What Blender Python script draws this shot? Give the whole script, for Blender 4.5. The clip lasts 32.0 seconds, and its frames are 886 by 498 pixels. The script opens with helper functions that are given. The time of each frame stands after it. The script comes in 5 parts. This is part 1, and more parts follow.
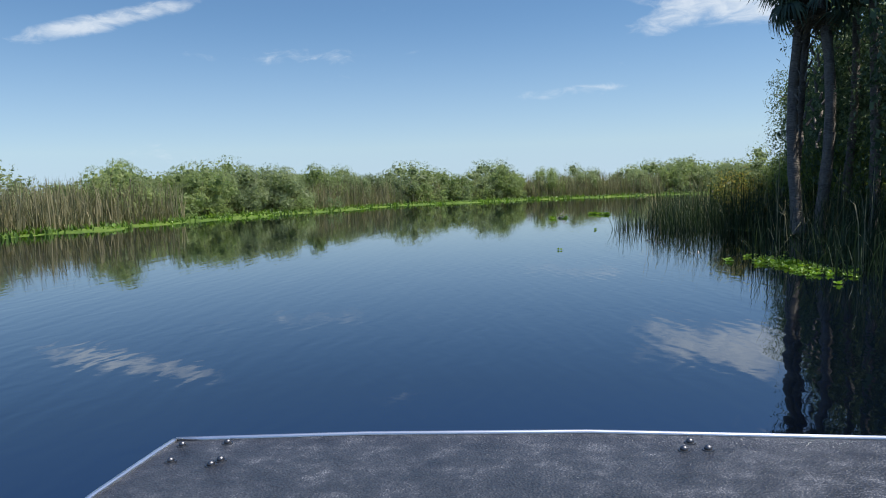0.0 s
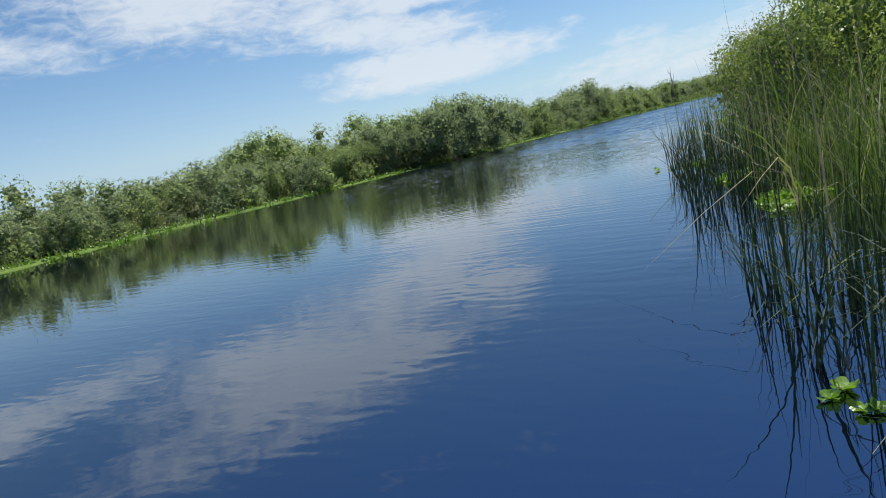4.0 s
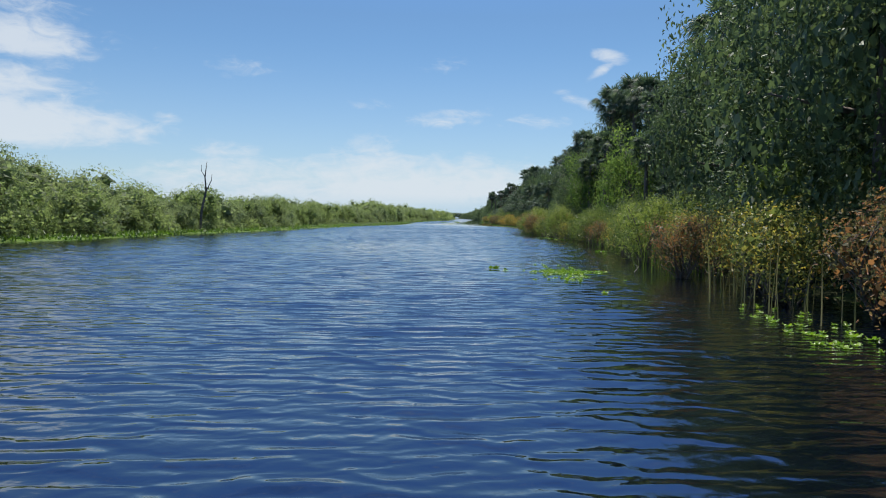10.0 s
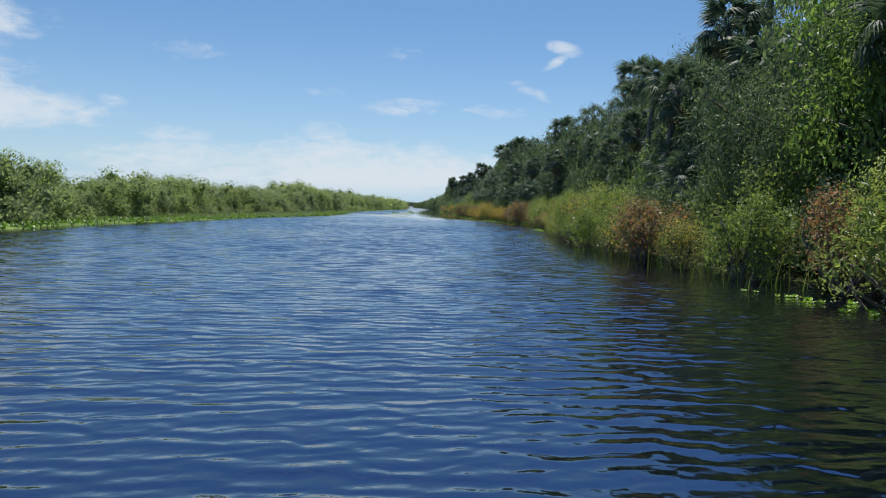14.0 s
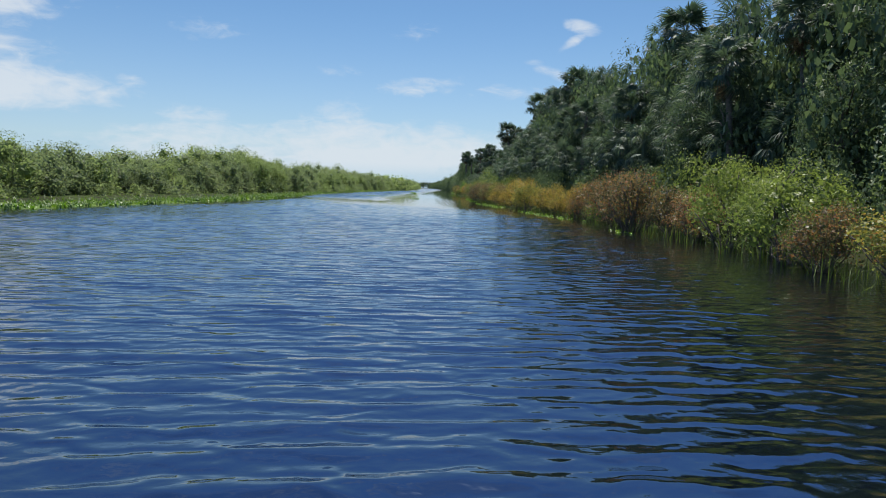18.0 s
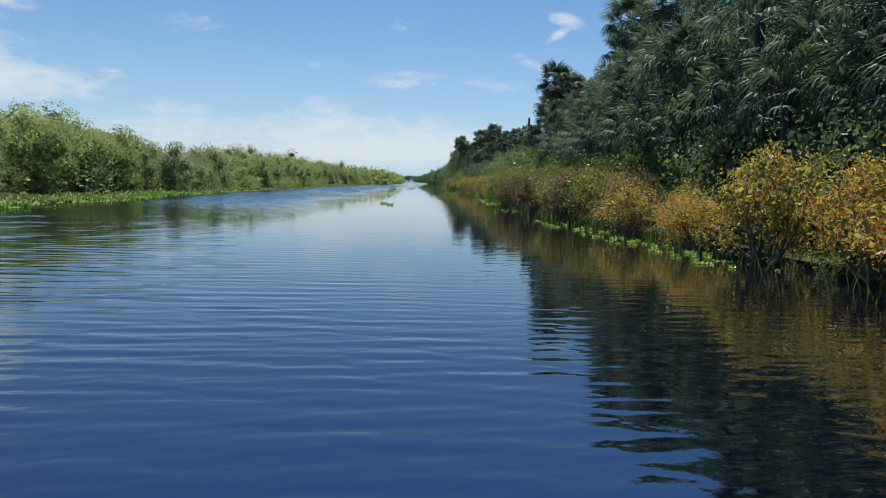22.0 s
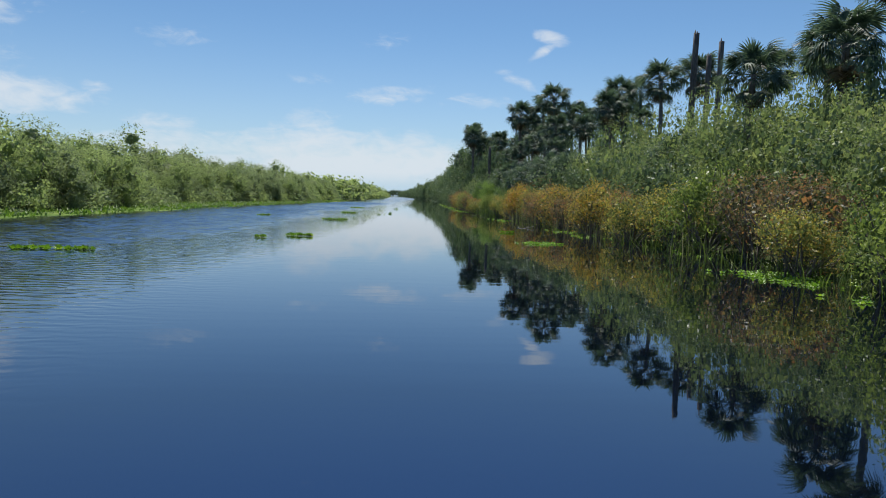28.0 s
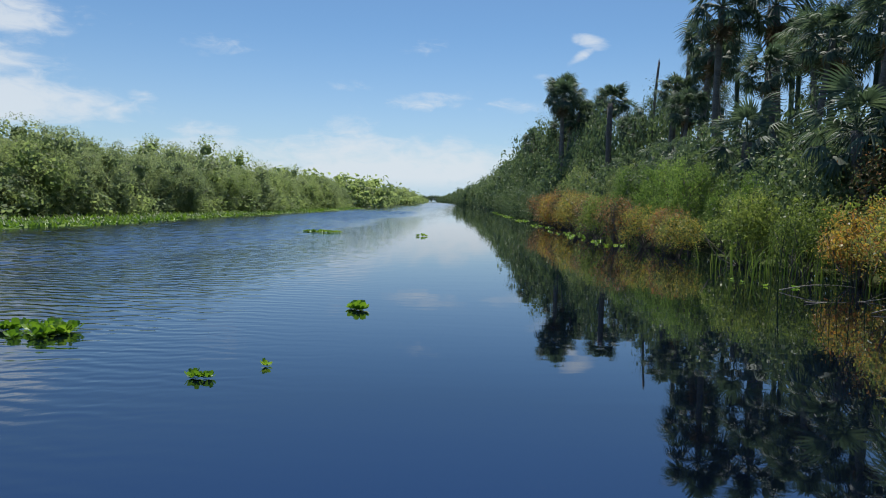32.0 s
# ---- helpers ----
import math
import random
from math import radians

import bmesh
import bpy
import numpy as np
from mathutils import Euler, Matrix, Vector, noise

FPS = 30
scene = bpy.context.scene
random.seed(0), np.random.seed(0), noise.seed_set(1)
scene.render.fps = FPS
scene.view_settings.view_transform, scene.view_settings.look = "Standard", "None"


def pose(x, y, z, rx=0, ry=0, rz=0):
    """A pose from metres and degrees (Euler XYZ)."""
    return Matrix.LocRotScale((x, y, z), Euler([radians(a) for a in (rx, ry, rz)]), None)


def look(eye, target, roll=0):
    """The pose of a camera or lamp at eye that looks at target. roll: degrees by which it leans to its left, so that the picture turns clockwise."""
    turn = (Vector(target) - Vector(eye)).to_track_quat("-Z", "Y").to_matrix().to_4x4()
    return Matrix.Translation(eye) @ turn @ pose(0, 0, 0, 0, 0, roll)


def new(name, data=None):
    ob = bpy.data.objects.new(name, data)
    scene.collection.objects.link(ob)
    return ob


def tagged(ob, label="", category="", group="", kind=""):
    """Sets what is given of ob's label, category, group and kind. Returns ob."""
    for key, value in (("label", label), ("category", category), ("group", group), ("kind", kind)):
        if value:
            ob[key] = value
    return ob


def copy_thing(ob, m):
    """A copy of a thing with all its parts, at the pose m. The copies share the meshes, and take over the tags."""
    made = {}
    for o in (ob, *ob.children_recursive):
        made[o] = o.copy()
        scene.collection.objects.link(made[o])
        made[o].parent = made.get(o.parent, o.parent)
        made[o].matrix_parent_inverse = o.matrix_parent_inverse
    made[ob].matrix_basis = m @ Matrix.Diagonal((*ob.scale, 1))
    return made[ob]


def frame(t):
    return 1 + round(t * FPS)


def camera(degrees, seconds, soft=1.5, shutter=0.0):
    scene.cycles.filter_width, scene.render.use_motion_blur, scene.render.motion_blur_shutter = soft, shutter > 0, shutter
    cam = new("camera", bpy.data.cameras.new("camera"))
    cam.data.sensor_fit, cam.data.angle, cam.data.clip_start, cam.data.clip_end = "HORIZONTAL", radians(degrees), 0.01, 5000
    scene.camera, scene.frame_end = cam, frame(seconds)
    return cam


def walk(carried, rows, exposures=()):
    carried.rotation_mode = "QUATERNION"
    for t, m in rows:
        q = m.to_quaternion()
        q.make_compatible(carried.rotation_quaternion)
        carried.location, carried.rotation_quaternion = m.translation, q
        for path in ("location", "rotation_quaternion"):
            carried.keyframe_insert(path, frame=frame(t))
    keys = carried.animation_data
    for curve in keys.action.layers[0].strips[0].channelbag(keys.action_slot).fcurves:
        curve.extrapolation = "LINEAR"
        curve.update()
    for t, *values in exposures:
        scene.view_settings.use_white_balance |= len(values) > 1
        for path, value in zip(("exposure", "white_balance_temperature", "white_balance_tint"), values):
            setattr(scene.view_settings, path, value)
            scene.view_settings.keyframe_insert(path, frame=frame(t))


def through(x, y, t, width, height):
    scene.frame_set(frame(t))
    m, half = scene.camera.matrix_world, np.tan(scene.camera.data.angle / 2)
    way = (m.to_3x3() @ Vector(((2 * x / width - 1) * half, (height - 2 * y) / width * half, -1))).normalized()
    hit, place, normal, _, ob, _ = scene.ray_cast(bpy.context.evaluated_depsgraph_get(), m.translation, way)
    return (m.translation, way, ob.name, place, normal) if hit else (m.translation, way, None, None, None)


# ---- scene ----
cam = camera(64.0, 32.0, soft=1.0)
# seconds, eye, target, roll
PATH = [
    (0, (0.04, 0.03, 1.50), (-9.918, -0.186, 0.612), -1.75),
    (0.5, (-4.95, -0.18, 1.50), (-14.884, 0.466, 0.585), -2.27),
    (1, (-9.80, -0.01, 1.50), (-19.617, 1.619, 0.505), -5.41),
    (1.5, (-14.47, 0.45, 1.50), (-24.072, 3.023, 0.405), -7.15),
    (2, (-18.99, 1.32, 1.50), (-28.203, 5.005, 0.279), -7.92),
    (2.5, (-23.20, 2.67, 1.50), (-31.820, 7.548, 0.138), -9.47),
    (3, (-27.11, 4.52, 1.50), (-34.857, 10.676, 0.083), -10.64),
    (3.5, (-30.55, 6.73, 1.50), (-37.189, 14.107, 0.260), -11.38),
    (4, (-33.15, 9.23, 1.50), (-38.503, 17.554, 0.067), -12.15),
    (4.5, (-35.44, 11.99, 1.50), (-39.452, 21.044, 0.109), -12.08),
    (6.5, (-41.97, 31.59, 1.50), (-42.523, 41.551, 0.757), -5.00),
    (7, (-42.76, 37.01, 1.50), (-42.708, 46.988, 0.803), -3.86),
    (7.5, (-42.89, 41.77, 1.50), (-42.577, 51.744, 0.839), -3.51),
    (8, (-43.09, 46.88, 1.50), (-42.779, 56.853, 0.892), -1.38),
    (8.5, (-43.00, 52.32, 1.50), (-42.861, 62.304, 0.945), 1.50),
    (9, (-42.85, 57.61, 1.50), (-42.701, 67.600, 1.011), 2.16),
    (9.5, (-42.72, 62.68, 1.50), (-42.471, 72.663, 1.055), 2.15),
    (10, (-42.53, 68.22, 1.50), (-42.198, 78.203, 1.063), 0.94),
    (10.5, (-42.34, 73.58, 1.50), (-41.956, 83.562, 0.967), 0.85),
    (11, (-42.06, 78.94, 1.50), (-41.632, 88.918, 0.952), 1.02),
    (11.5, (-41.89, 84.22, 1.50), (-41.390, 94.187, 0.939), 1.34),
    (12, (-41.66, 89.71, 1.50), (-41.071, 99.674, 0.926), 1.51),
    (12.5, (-41.33, 95.61, 1.50), (-40.635, 105.574, 0.935), 1.51),
    (13, (-41.02, 101.20, 1.50), (-40.219, 111.148, 0.926), 0.22),
    (13.5, (-40.68, 106.76, 1.50), (-39.797, 116.703, 0.922), 0.30),
    (14, (-40.22, 112.79, 1.50), (-39.237, 122.729, 0.926), 1.71),
    (14.5, (-39.63, 118.68, 1.50), (-38.594, 128.613, 0.907), 1.99),
    (16.5, (-35.70, 141.77, 1.50), (-34.808, 151.703, 0.738), 1.54),
    (17, (-35.31, 147.55, 1.50), (-34.544, 157.489, 0.710), 1.57),
    (17.5, (-34.91, 153.44, 1.50), (-34.101, 163.376, 0.674), 1.74),
    (18, (-34.59, 159.26, 1.50), (-33.820, 169.198, 0.647), 1.80),
    (18.5, (-34.22, 165.11, 1.50), (-33.442, 175.047, 0.630), 1.90),
    (19, (-33.98, 170.83, 1.50), (-33.092, 180.762, 0.695), 1.93),
    (19.5, (-33.70, 176.60, 1.50), (-32.817, 186.529, 0.690), 1.47),
    (20, (-33.34, 182.52, 1.50), (-32.499, 192.451, 0.648), 1.24),
    (20.5, (-33.04, 188.36, 1.50), (-32.077, 198.278, 0.616), 1.09),
    (21, (-32.78, 194.01, 1.50), (-31.841, 203.924, 0.598), 1.23),
    (21.5, (-32.38, 200.02, 1.50), (-31.446, 209.932, 0.576), 1.43),
    (22, (-31.99, 206.15, 1.50), (-31.016, 216.057, 0.563), 1.70),
    (22.5, (-31.72, 211.96, 1.50), (-30.624, 221.863, 0.659), 2.05),
    (23, (-31.32, 217.99, 1.50), (-30.163, 227.887, 0.678), 1.83),
    (23.5, (-31.01, 223.97, 1.50), (-29.770, 233.857, 0.677), 1.52),
    (24, (-30.61, 230.20, 1.50), (-29.284, 240.088, 0.778), 1.16),
    (24.5, (-30.15, 236.56, 1.50), (-28.770, 246.432, 0.750), 0.62),
    (25, (-29.65, 242.56, 1.50), (-28.399, 252.451, 0.743), 0.57),
    (25.5, (-29.49, 248.92, 1.50), (-28.467, 258.837, 0.745), 1.48),
    (27.5, (-28.19, 273.93, 1.50), (-27.086, 283.844, 0.767), 2.32),
    (28, (-27.73, 280.68, 1.50), (-26.550, 290.582, 0.780), 1.93),
    (28.5, (-27.24, 286.97, 1.50), (-26.017, 296.865, 0.783), 1.62),
    (29, (-26.81, 293.19, 1.50), (-25.681, 303.100, 0.778), 1.51),
    (29.5, (-26.23, 299.35, 1.50), (-25.082, 309.256, 0.791), 1.71),
    (30, (-25.90, 305.97, 1.50), (-24.739, 315.877, 0.815), 1.85),
    (30.5, (-25.54, 312.35, 1.50), (-24.692, 322.286, 0.817), 1.81),
    (31, (-25.16, 318.77, 1.50), (-24.423, 328.718, 0.828), 1.67),
    (31.5, (-24.88, 325.18, 1.50), (-24.222, 335.141, 0.829), 1.62),
    (32, (-24.64, 331.05, 1.50), (-24.002, 341.005, 0.838), 1.67),
]
EXPOSURES = [(0.0, 0.7), (3.0, 0.65), (6.5, 0.52), (32.0, 0.5)]
walk(cam, [(t, look(eye, target, roll)) for t, eye, target, roll in PATH], EXPOSURES)

SKY_STRENGTH, SUN_POWER = 0.066, 5.0
SUN_AZ, SUN_EL = 8.0, 63.0          # degrees: towards +x from +y, above the horizon
SKY_TINT, CLOUD = (0.82, 1.0, 1.09, 1), (7.7, 8.3, 8.9, 1)
HIGH_SKY = (1.38, 1.58, 1.86, 1)
HAZE = (5.6, 6.2, 7.7, 1)
WIND = (22.0, 55.0, 185.0, 222.0)    # the canal's rippled reach, along y
WAVES = (0.023, 0.0025)                 # fine ripple heights, rippled and calm, in metres
WAVE_SLOPE = 0.1                        # mean slope of the standing wind waves
# clouds: azimuth left of +y, elevation, half width, half height, slope, weight
CLOUDS = [(45, 15, 24, 6.8, 0.13, 1.0), (33, 9.2, 15, 2.6, 0.2, 0.9), (30, 6.3, 13, 2.5, 0.02, 1.25), (31, 11.8, 8, 2.2, -0.05, 1.1), (64, 12.2, 14, 2.4, 0.1, 0.8), (115.5, 12.4, 9, 1.0, -0.28, 0.78), (71, 12.8, 8, 1.7, -0.34, 0.7),
          (104, 10.2, 8, 1.0, 0.0, 0.55), (80, 7.0, 6, 0.6, -0.03, 0.45), (4, 2.4, 28, 3.6, -0.05, 0.95), (5.0, 5.6, 5.0, 1.2, -0.06, 0.55), (15, 5.0, 5, 1.0, 0.0, 0.55), (-2.2, 7.8, 4.0, 1.0, -0.05, 0.5),
          (4.2, 8.9, 2.6, 0.8, 0.0, 0.5), (13.6, 11.0, 4, 0.9, 0.0, 0.5), (-1.6, 11.8, 3.0, 1.0, -0.2, 0.46), (-9.2, 7.6, 4, 1.0, 0.0, 0.52), (-12.2, 9.4, 2.2, 0.8, 0.4, 0.6), (-14.9, 12.5, 2.1, 0.75, 0.2, 0.8), (-14.2, 11.6, 1.8, 0.6, -0.6, 0.66), (19.6, 7.0, 1.8, 0.8, 0.0, 0.55)]
# floating clumps: x, y, length, width, rosettes, leaf size, turn
CLUMPS = [(-32.0, 6.45, 1.3, 0.34, 36, 0.098, 0.45), (-29.45, 4.0, 0.45, 0.3, 7, 0.09, 0.0), (-29.9, 4.5, 0.5, 0.35, 8, 0.09, 0.4), (-22.0, 4.3, 0.3, 0.2, 3, 0.04, 0.0), (-15.62, 2.29, 0.1, 0.1, 2, 0.045, 0.0),
          (-33.17, 10.34, 0.15, 0.1, 2, 0.06, 0.0), (-34.13, 8.29, 0.15, 0.1, 2, 0.06, 0.0), (-31.4, 252.5, 0.45, 0.4, 9, 0.085, 0.0), (-31.0, 250.3, 0.35, 0.25, 5, 0.085, 0.0),
          (-26.26, 336.9, 0.2, 0.15, 3, 0.075, 0.0), (-25.85, 337.3, 0.1, 0.1, 1, 0.05, 0.0), (-28.6, 338.6, 1.1, 0.6, 22, 0.116, 0.2), (-25.16, 340.75, 0.2, 0.2, 5, 0.109, 0.0)]
CLUMPS += [(-21.0, 312.55, 0.5, 0.2, 9, 0.085, 0.0), (-27.35, 324.0, 0.06, 0.06, 1, 0.045, 0.0), (-33.9, 101.9, 0.5, 0.3, 8, 0.08, 0.2), (-29.8, 305.9, 0.9, 0.4, 15, 0.109, 0.1), (-31.0, 304.6, 0.35, 0.2, 5, 0.095, 0.0), (-34.8, 298.0, 1.7, 0.5, 26, 0.102, 0.1), (-29.1, 322.4, 1.4, 0.5, 22, 0.109, 0.1), (-33.8, 327.0, 0.8, 0.4, 10, 0.102, 0.0),
           (-28.0, 362.6, 1.6, 0.6, 20, 0.116, 0.1), (-23.6, 361.5, 0.6, 0.15, 3, 0.12, 0.1), (-40.3, 89.2, 0.3, 0.2, 3, 0.095, 0.0), (-31.9, 152.4, 0.32, 0.16, 5, 0.08, 0.2)]
# rafts: x, y, spread along x and y, rosettes
MATS = [(-38.3, 88.2, 1.5, 0.9, 70), (-39.5, 67.0, 1.0, 0.7, 45), (-38.9, 64.4, 0.8, 1.2, 30), (-38.3, 88.0, 1.6, 5.0, 40), (-21.4, 304.9, 1.1, 0.9, 40), (-18.5, 295.0, 1.5, 2.2, 90),
        (-34.2, 18.7, 0.5, 1.4, 40), (-35.2, 21.6, 0.6, 1.0, 30), (-36.4, 24.5, 0.9, 0.6, 35), (-33.3, 12.6, 0.5, 0.5, 4), (-11.5, 5.6, 2.6, 0.7, 80), (-36.0, 270.0, 5.0, 3.0, 110)]
POLES = [((-6.2, 325.6, 0), (-6.3, 325.4, 12.7), 0.3, 0.24), ((-4.5, 325.2, 0), (-4.7, 325.1, 12.2), 0.26, 0.2), ((-5.4, 325.9, 0), (-5.4, 325.3, 11.3), 0.24, 0.2), ((-6.5, 341.6, 0), (-6.5, 341.5, 11.2), 0.27, 0.2), ((-4.7, 386.2, 0), (-4.6, 386.2, 12.9), 0.2, 0.11),
         ((-5.4, 380.3, 0), (-5.6, 380.0, 10.6), 0.2, 0.16), ((-5.0, 380.0, 0), (-4.9, 379.5, 12.0), 0.22, 0.2), ((-3.9, 371.0, 0), (-3.8, 371.0, 13.0), 0.26, 0.22), ((-9.0, 384.0, 0), (-9.0, 384.0, 9.0), 0.28, 0.26)]
SNAG = (-60.6, 127.1)
# x, y, height of the crown
PALM_PLACES = [(-15.0, 276.6, 10.4), (-12.0, 270.0, 10.2), (-10.5, 284.0, 10.2), (-9.0, 291.0, 11.0), (-8.0, 300.0, 10.4), (-6.0, 309.0, 13.0), (-4.5, 315.0, 12.2), (-9.8, 331.0, 8.8), (-2.2, 323.5, 10.8), (-8.0, 334.6, 10.0), (-5.0, 337.5, 8.6),
               (-9.0, 347.5, 9.0), (-7.4, 357.0, 13.5), (-4.5, 355.0, 13.2), (-8.0, 367.0, 12.8), (-4.4, 367.6, 15.2), (-6.5, 374.0, 14.2), (-3.5, 376.0, 13.8), (-5.0, 396.0, 12.0), (-4.2, 407.0, 14.4), (-5.6, 410.0, 12.6), (-2.0, 420.0, 13.0), (-6.8, 403.0, 11.6), (-3.0, 412.0, 13.6), (-8.2, 401.0, 13.6), (-8.9, 398.6, 12.6), (-7.4, 405.0, 13.4), (-7.6, 419.0, 11.2), (-7.0, 422.0, 11.6), (-7.8, 414.0, 10.0), (-8.4, 326.5, 10.2), (-8.4, 333.0, 10.2), (-4.5, 328.0, 11.2), (-9.5, 358.5, 8.4), (-6.8, 362.0, 9.6), (-9.0, 370.5, 8.6), (-6.0, 379.0, 9.8), (-10.2, 345.0, 7.6), (-5.5, 350.0, 9.4), (-4.0, 362.0, 10.4), (-7.6, 384.0, 9.0), (-16.0, 265.5, 10.3), (-15.7, 273.2, 9.4), (-14.8, 263.0, 10.6), (-16.4, 257.0, 9.2), (-14.2, 258.5, 11.0), (-12.5, 279.0, 9.0), (-13.2, 266.0, 9.4), (-11.0, 351.5, 8.6), (-9.8, 356.5, 9.4)]
BEND_PALMS = [(-17.3, 8.3, 2, 0.74), (-18.8, 8.9, 1, 0.66), (-10.5, 305.5, 2, 0.92), (-11.4, 308.6, 2, 0.84), (-17.2, 8.7, 2, 0.70), (-18.4, 9.9, 0, 0.56), (-16.4, 9.6, 0, 0.6), (-14.6, 9.8, 2, 0.8)]
BEND_TREES = [(-22.6, 12.6, 0, 0.62), (-21.6, 12.2, 0, 0.64), (-19.2, 11.2, 0, 0.62), (-20.5, 12.0, 0, 0.66), (-18.0, 12.0, 0, 0.66), (-15.5, 11.5, 0, 0.7), (-14.0, 10.4, 0, 0.8), (-11.5, 10.4, 0, 0.8), (-13.0, 12.5, 0, 0.75), (-8.0, 13.0, 0, 0.7), (-31.2, 88.0, 2, 1.4), (-30.0, 97.0, 2, 1.2), (-30.5, 78.0, 2, 1.35), (-33.0, 66.0, 2, 0.9), (-32.4, 83.5, 2, 1.25), (-27.6, 117.5, 1, 0.98), (-27.6, 129.5, 1, 0.95)]
# x, y, turn, length, rise, thickness
BRANCHES = [(-39.2, 66.0, 0.4, 1.5, 0.25, 0.018), (-39.4, 64.5, 0.9, 1.3, 0.2, 0.015), (-39.0, 65.2, -0.6, 1.1, 0.3, 0.013), (-17.9, 342.3, 0.2, 1.9, 0.08, 0.014), (-17.5, 341.2, 0.5, 1.6, 0.1, 0.012), (-17.4, 344.0, -0.3, 1.3, 0.12, 0.011),
            (-29.6, 4.15, 2.6, 0.9, 0.3, 0.012), (-29.9, 4.3, 0.4, 0.5, 0.06, 0.035), (-17.6, 4.7, 0.1, 1.0, 0.03, 0.014), (-14.4, 4.9, -0.1, 1.4, 0.02, 0.014), (-36.3, 88.5, 1.2, 1.2, 0.05, 0.016), (-27.5, 155.0, 0.3, 1.2, 0.2, 0.03), (-19.3, 318.0, 0.3, 1.0, 0.1, 0.03)]
BOLTS = [(-0.957, 2.47), (-0.797, 2.48), (-0.942, 2.32), (-0.792, 2.277), (-0.772, 2.317), (0.82, 2.35), (0.778, 2.284), (0.858, 2.283)]

rng = np.random.default_rng(7)


# ---- world and sun ----


def build_world():
    w = bpy.data.worlds.new("sky")
    w.use_nodes = True
    nt = w.node_tree
    nt.nodes.clear()
    N, L = nt.nodes.new, nt.links.new
    sky = N("ShaderNodeTexSky")
    sky.sky_type, sky.sun_disc = "NISHITA", False
    sky.sun_elevation, sky.sun_rotation = radians(SUN_EL), radians(SUN_AZ)
    sky.air_density, sky.dust_density, sky.ozone_density = 0.9, 0.05, 3.0
    co = N("ShaderNodeTexCoord")
    sep = N("ShaderNodeSeparateXYZ")
    L(co.outputs["Generated"], sep.inputs[0])

    def m(op, a, b=None, c=None, clamp=False):
        n = N("ShaderNodeMath")
        n.operation, n.use_clamp = op, clamp
        for i, v in enumerate((a, b, c)):
            if v is None:
                continue
            if isinstance(v, (int, float)):
                n.inputs[i].default_value = v
            else:
                L(v, n.inputs[i])
        return n.outputs[0]

    # a hazy horizon: the lowest degrees take the tone a little above them
    way = N("ShaderNodeCombineXYZ")
    L(sep.outputs[0], way.inputs[0]), L(sep.outputs[1], way.inputs[1]), L(m("MAXIMUM", sep.outputs[2], 0.055), way.inputs[2])
    L(way.outputs[0], sky.inputs["Vector"])
    # clouds lie in degrees of azimuth (left of +y) and elevation
    az = m("MULTIPLY", m("ARCTAN2", m("MULTIPLY", sep.outputs[0], -1.0), sep.outputs[1]), 57.2958)
    el = m("MULTIPLY", m("ARCSINE", sep.outputs[2]), 57.2958)
    cmb = N("ShaderNodeCombineXYZ")
    L(az, cmb.inputs[0]), L(el, cmb.inputs[1])

    def noise_tex(scale, detail, rough, stretch, shift, turn=0.0, warp=0.4):
        mp = N("ShaderNodeMapping")
        mp.inputs["Scale"].default_value = stretch
        mp.inputs["Location"].default_value = shift
        mp.inputs["Rotation"].default_value = (0, 0, radians(turn))
        L(cmb.outputs[0], mp.inputs[0])
        t = N("ShaderNodeTexNoise")
        t.inputs["Scale"].default_value, t.inputs["Detail"].default_value, t.inputs["Roughness"].default_value = scale, detail, rough
        t.inputs["Distortion"].default_value = warp
        L(mp.outputs[0], t.inputs["Vector"])
        return t.outputs["Fac"]

    streak = noise_tex(1.0, 8.0, 0.6, (0.085, 0.34, 1), (3.1, 1.7, 0), -7)
    fluff = noise_tex(1.0, 6.0, 0.6, (0.5, 1.1, 1), (1.3, 0.2, 0), 0, 0.8)

    def cloud(a, e, wide, tall, slope, weight):
        """One cloud: an oval about (a, e), its axis rising by slope towards higher azimuth."""
        da = m("SUBTRACT", az, a)
        de = m("SUBTRACT", m("SUBTRACT", el, e), m("MULTIPLY", da, slope))
        da, de = m("DIVIDE", da, wide), m("DIVIDE", de, tall)
        r = m("ADD", m("MULTIPLY", da, da), m("MULTIPLY", de, de))
        return m("MULTIPLY", m("SUBTRACT", 1.0, r, clamp=True), weight)

    field = None
    for row in CLOUDS:
        c = cloud(*row)
        field = c if field is None else m("MAXIMUM", field, c)
    # high thin streaks, above what the canal opens on
    high = m("MULTIPLY", m("SUBTRACT", m("DIVIDE", el, 20.0), 0.9, clamp=True), 0.34)
    field = m("MAXIMUM", field, high)
    body = m("ADD", m("MULTIPLY", streak, 0.7), m("MULTIPLY", fluff, 0.42))
    body = m("ADD", body, m("MULTIPLY", field, 0.46))
    ramp = N("ShaderNodeMapRange")
    ramp.interpolation_type = "SMOOTHSTEP"
    ramp.inputs["From Min"].default_value, ramp.inputs["From Max"].default_value = 0.68, 1.02
    ramp.inputs["To Max"].default_value = 0.8
    L(body, ramp.inputs["Value"])
    # nothing below the horizon line
    veil = m("MULTIPLY", ramp.outputs[0], m("MULTIPLY", sep.outputs[2], 30.0, clamp=True))
    mix = N("ShaderNodeMix")
    mix.data_type = "RGBA"
    L(veil, mix.inputs["Factor"])
    clear = N("ShaderNodeMix")
    clear.data_type, clear.blend_type = "RGBA", "MULTIPLY"
    clear.inputs["Factor"].default_value = 1.0
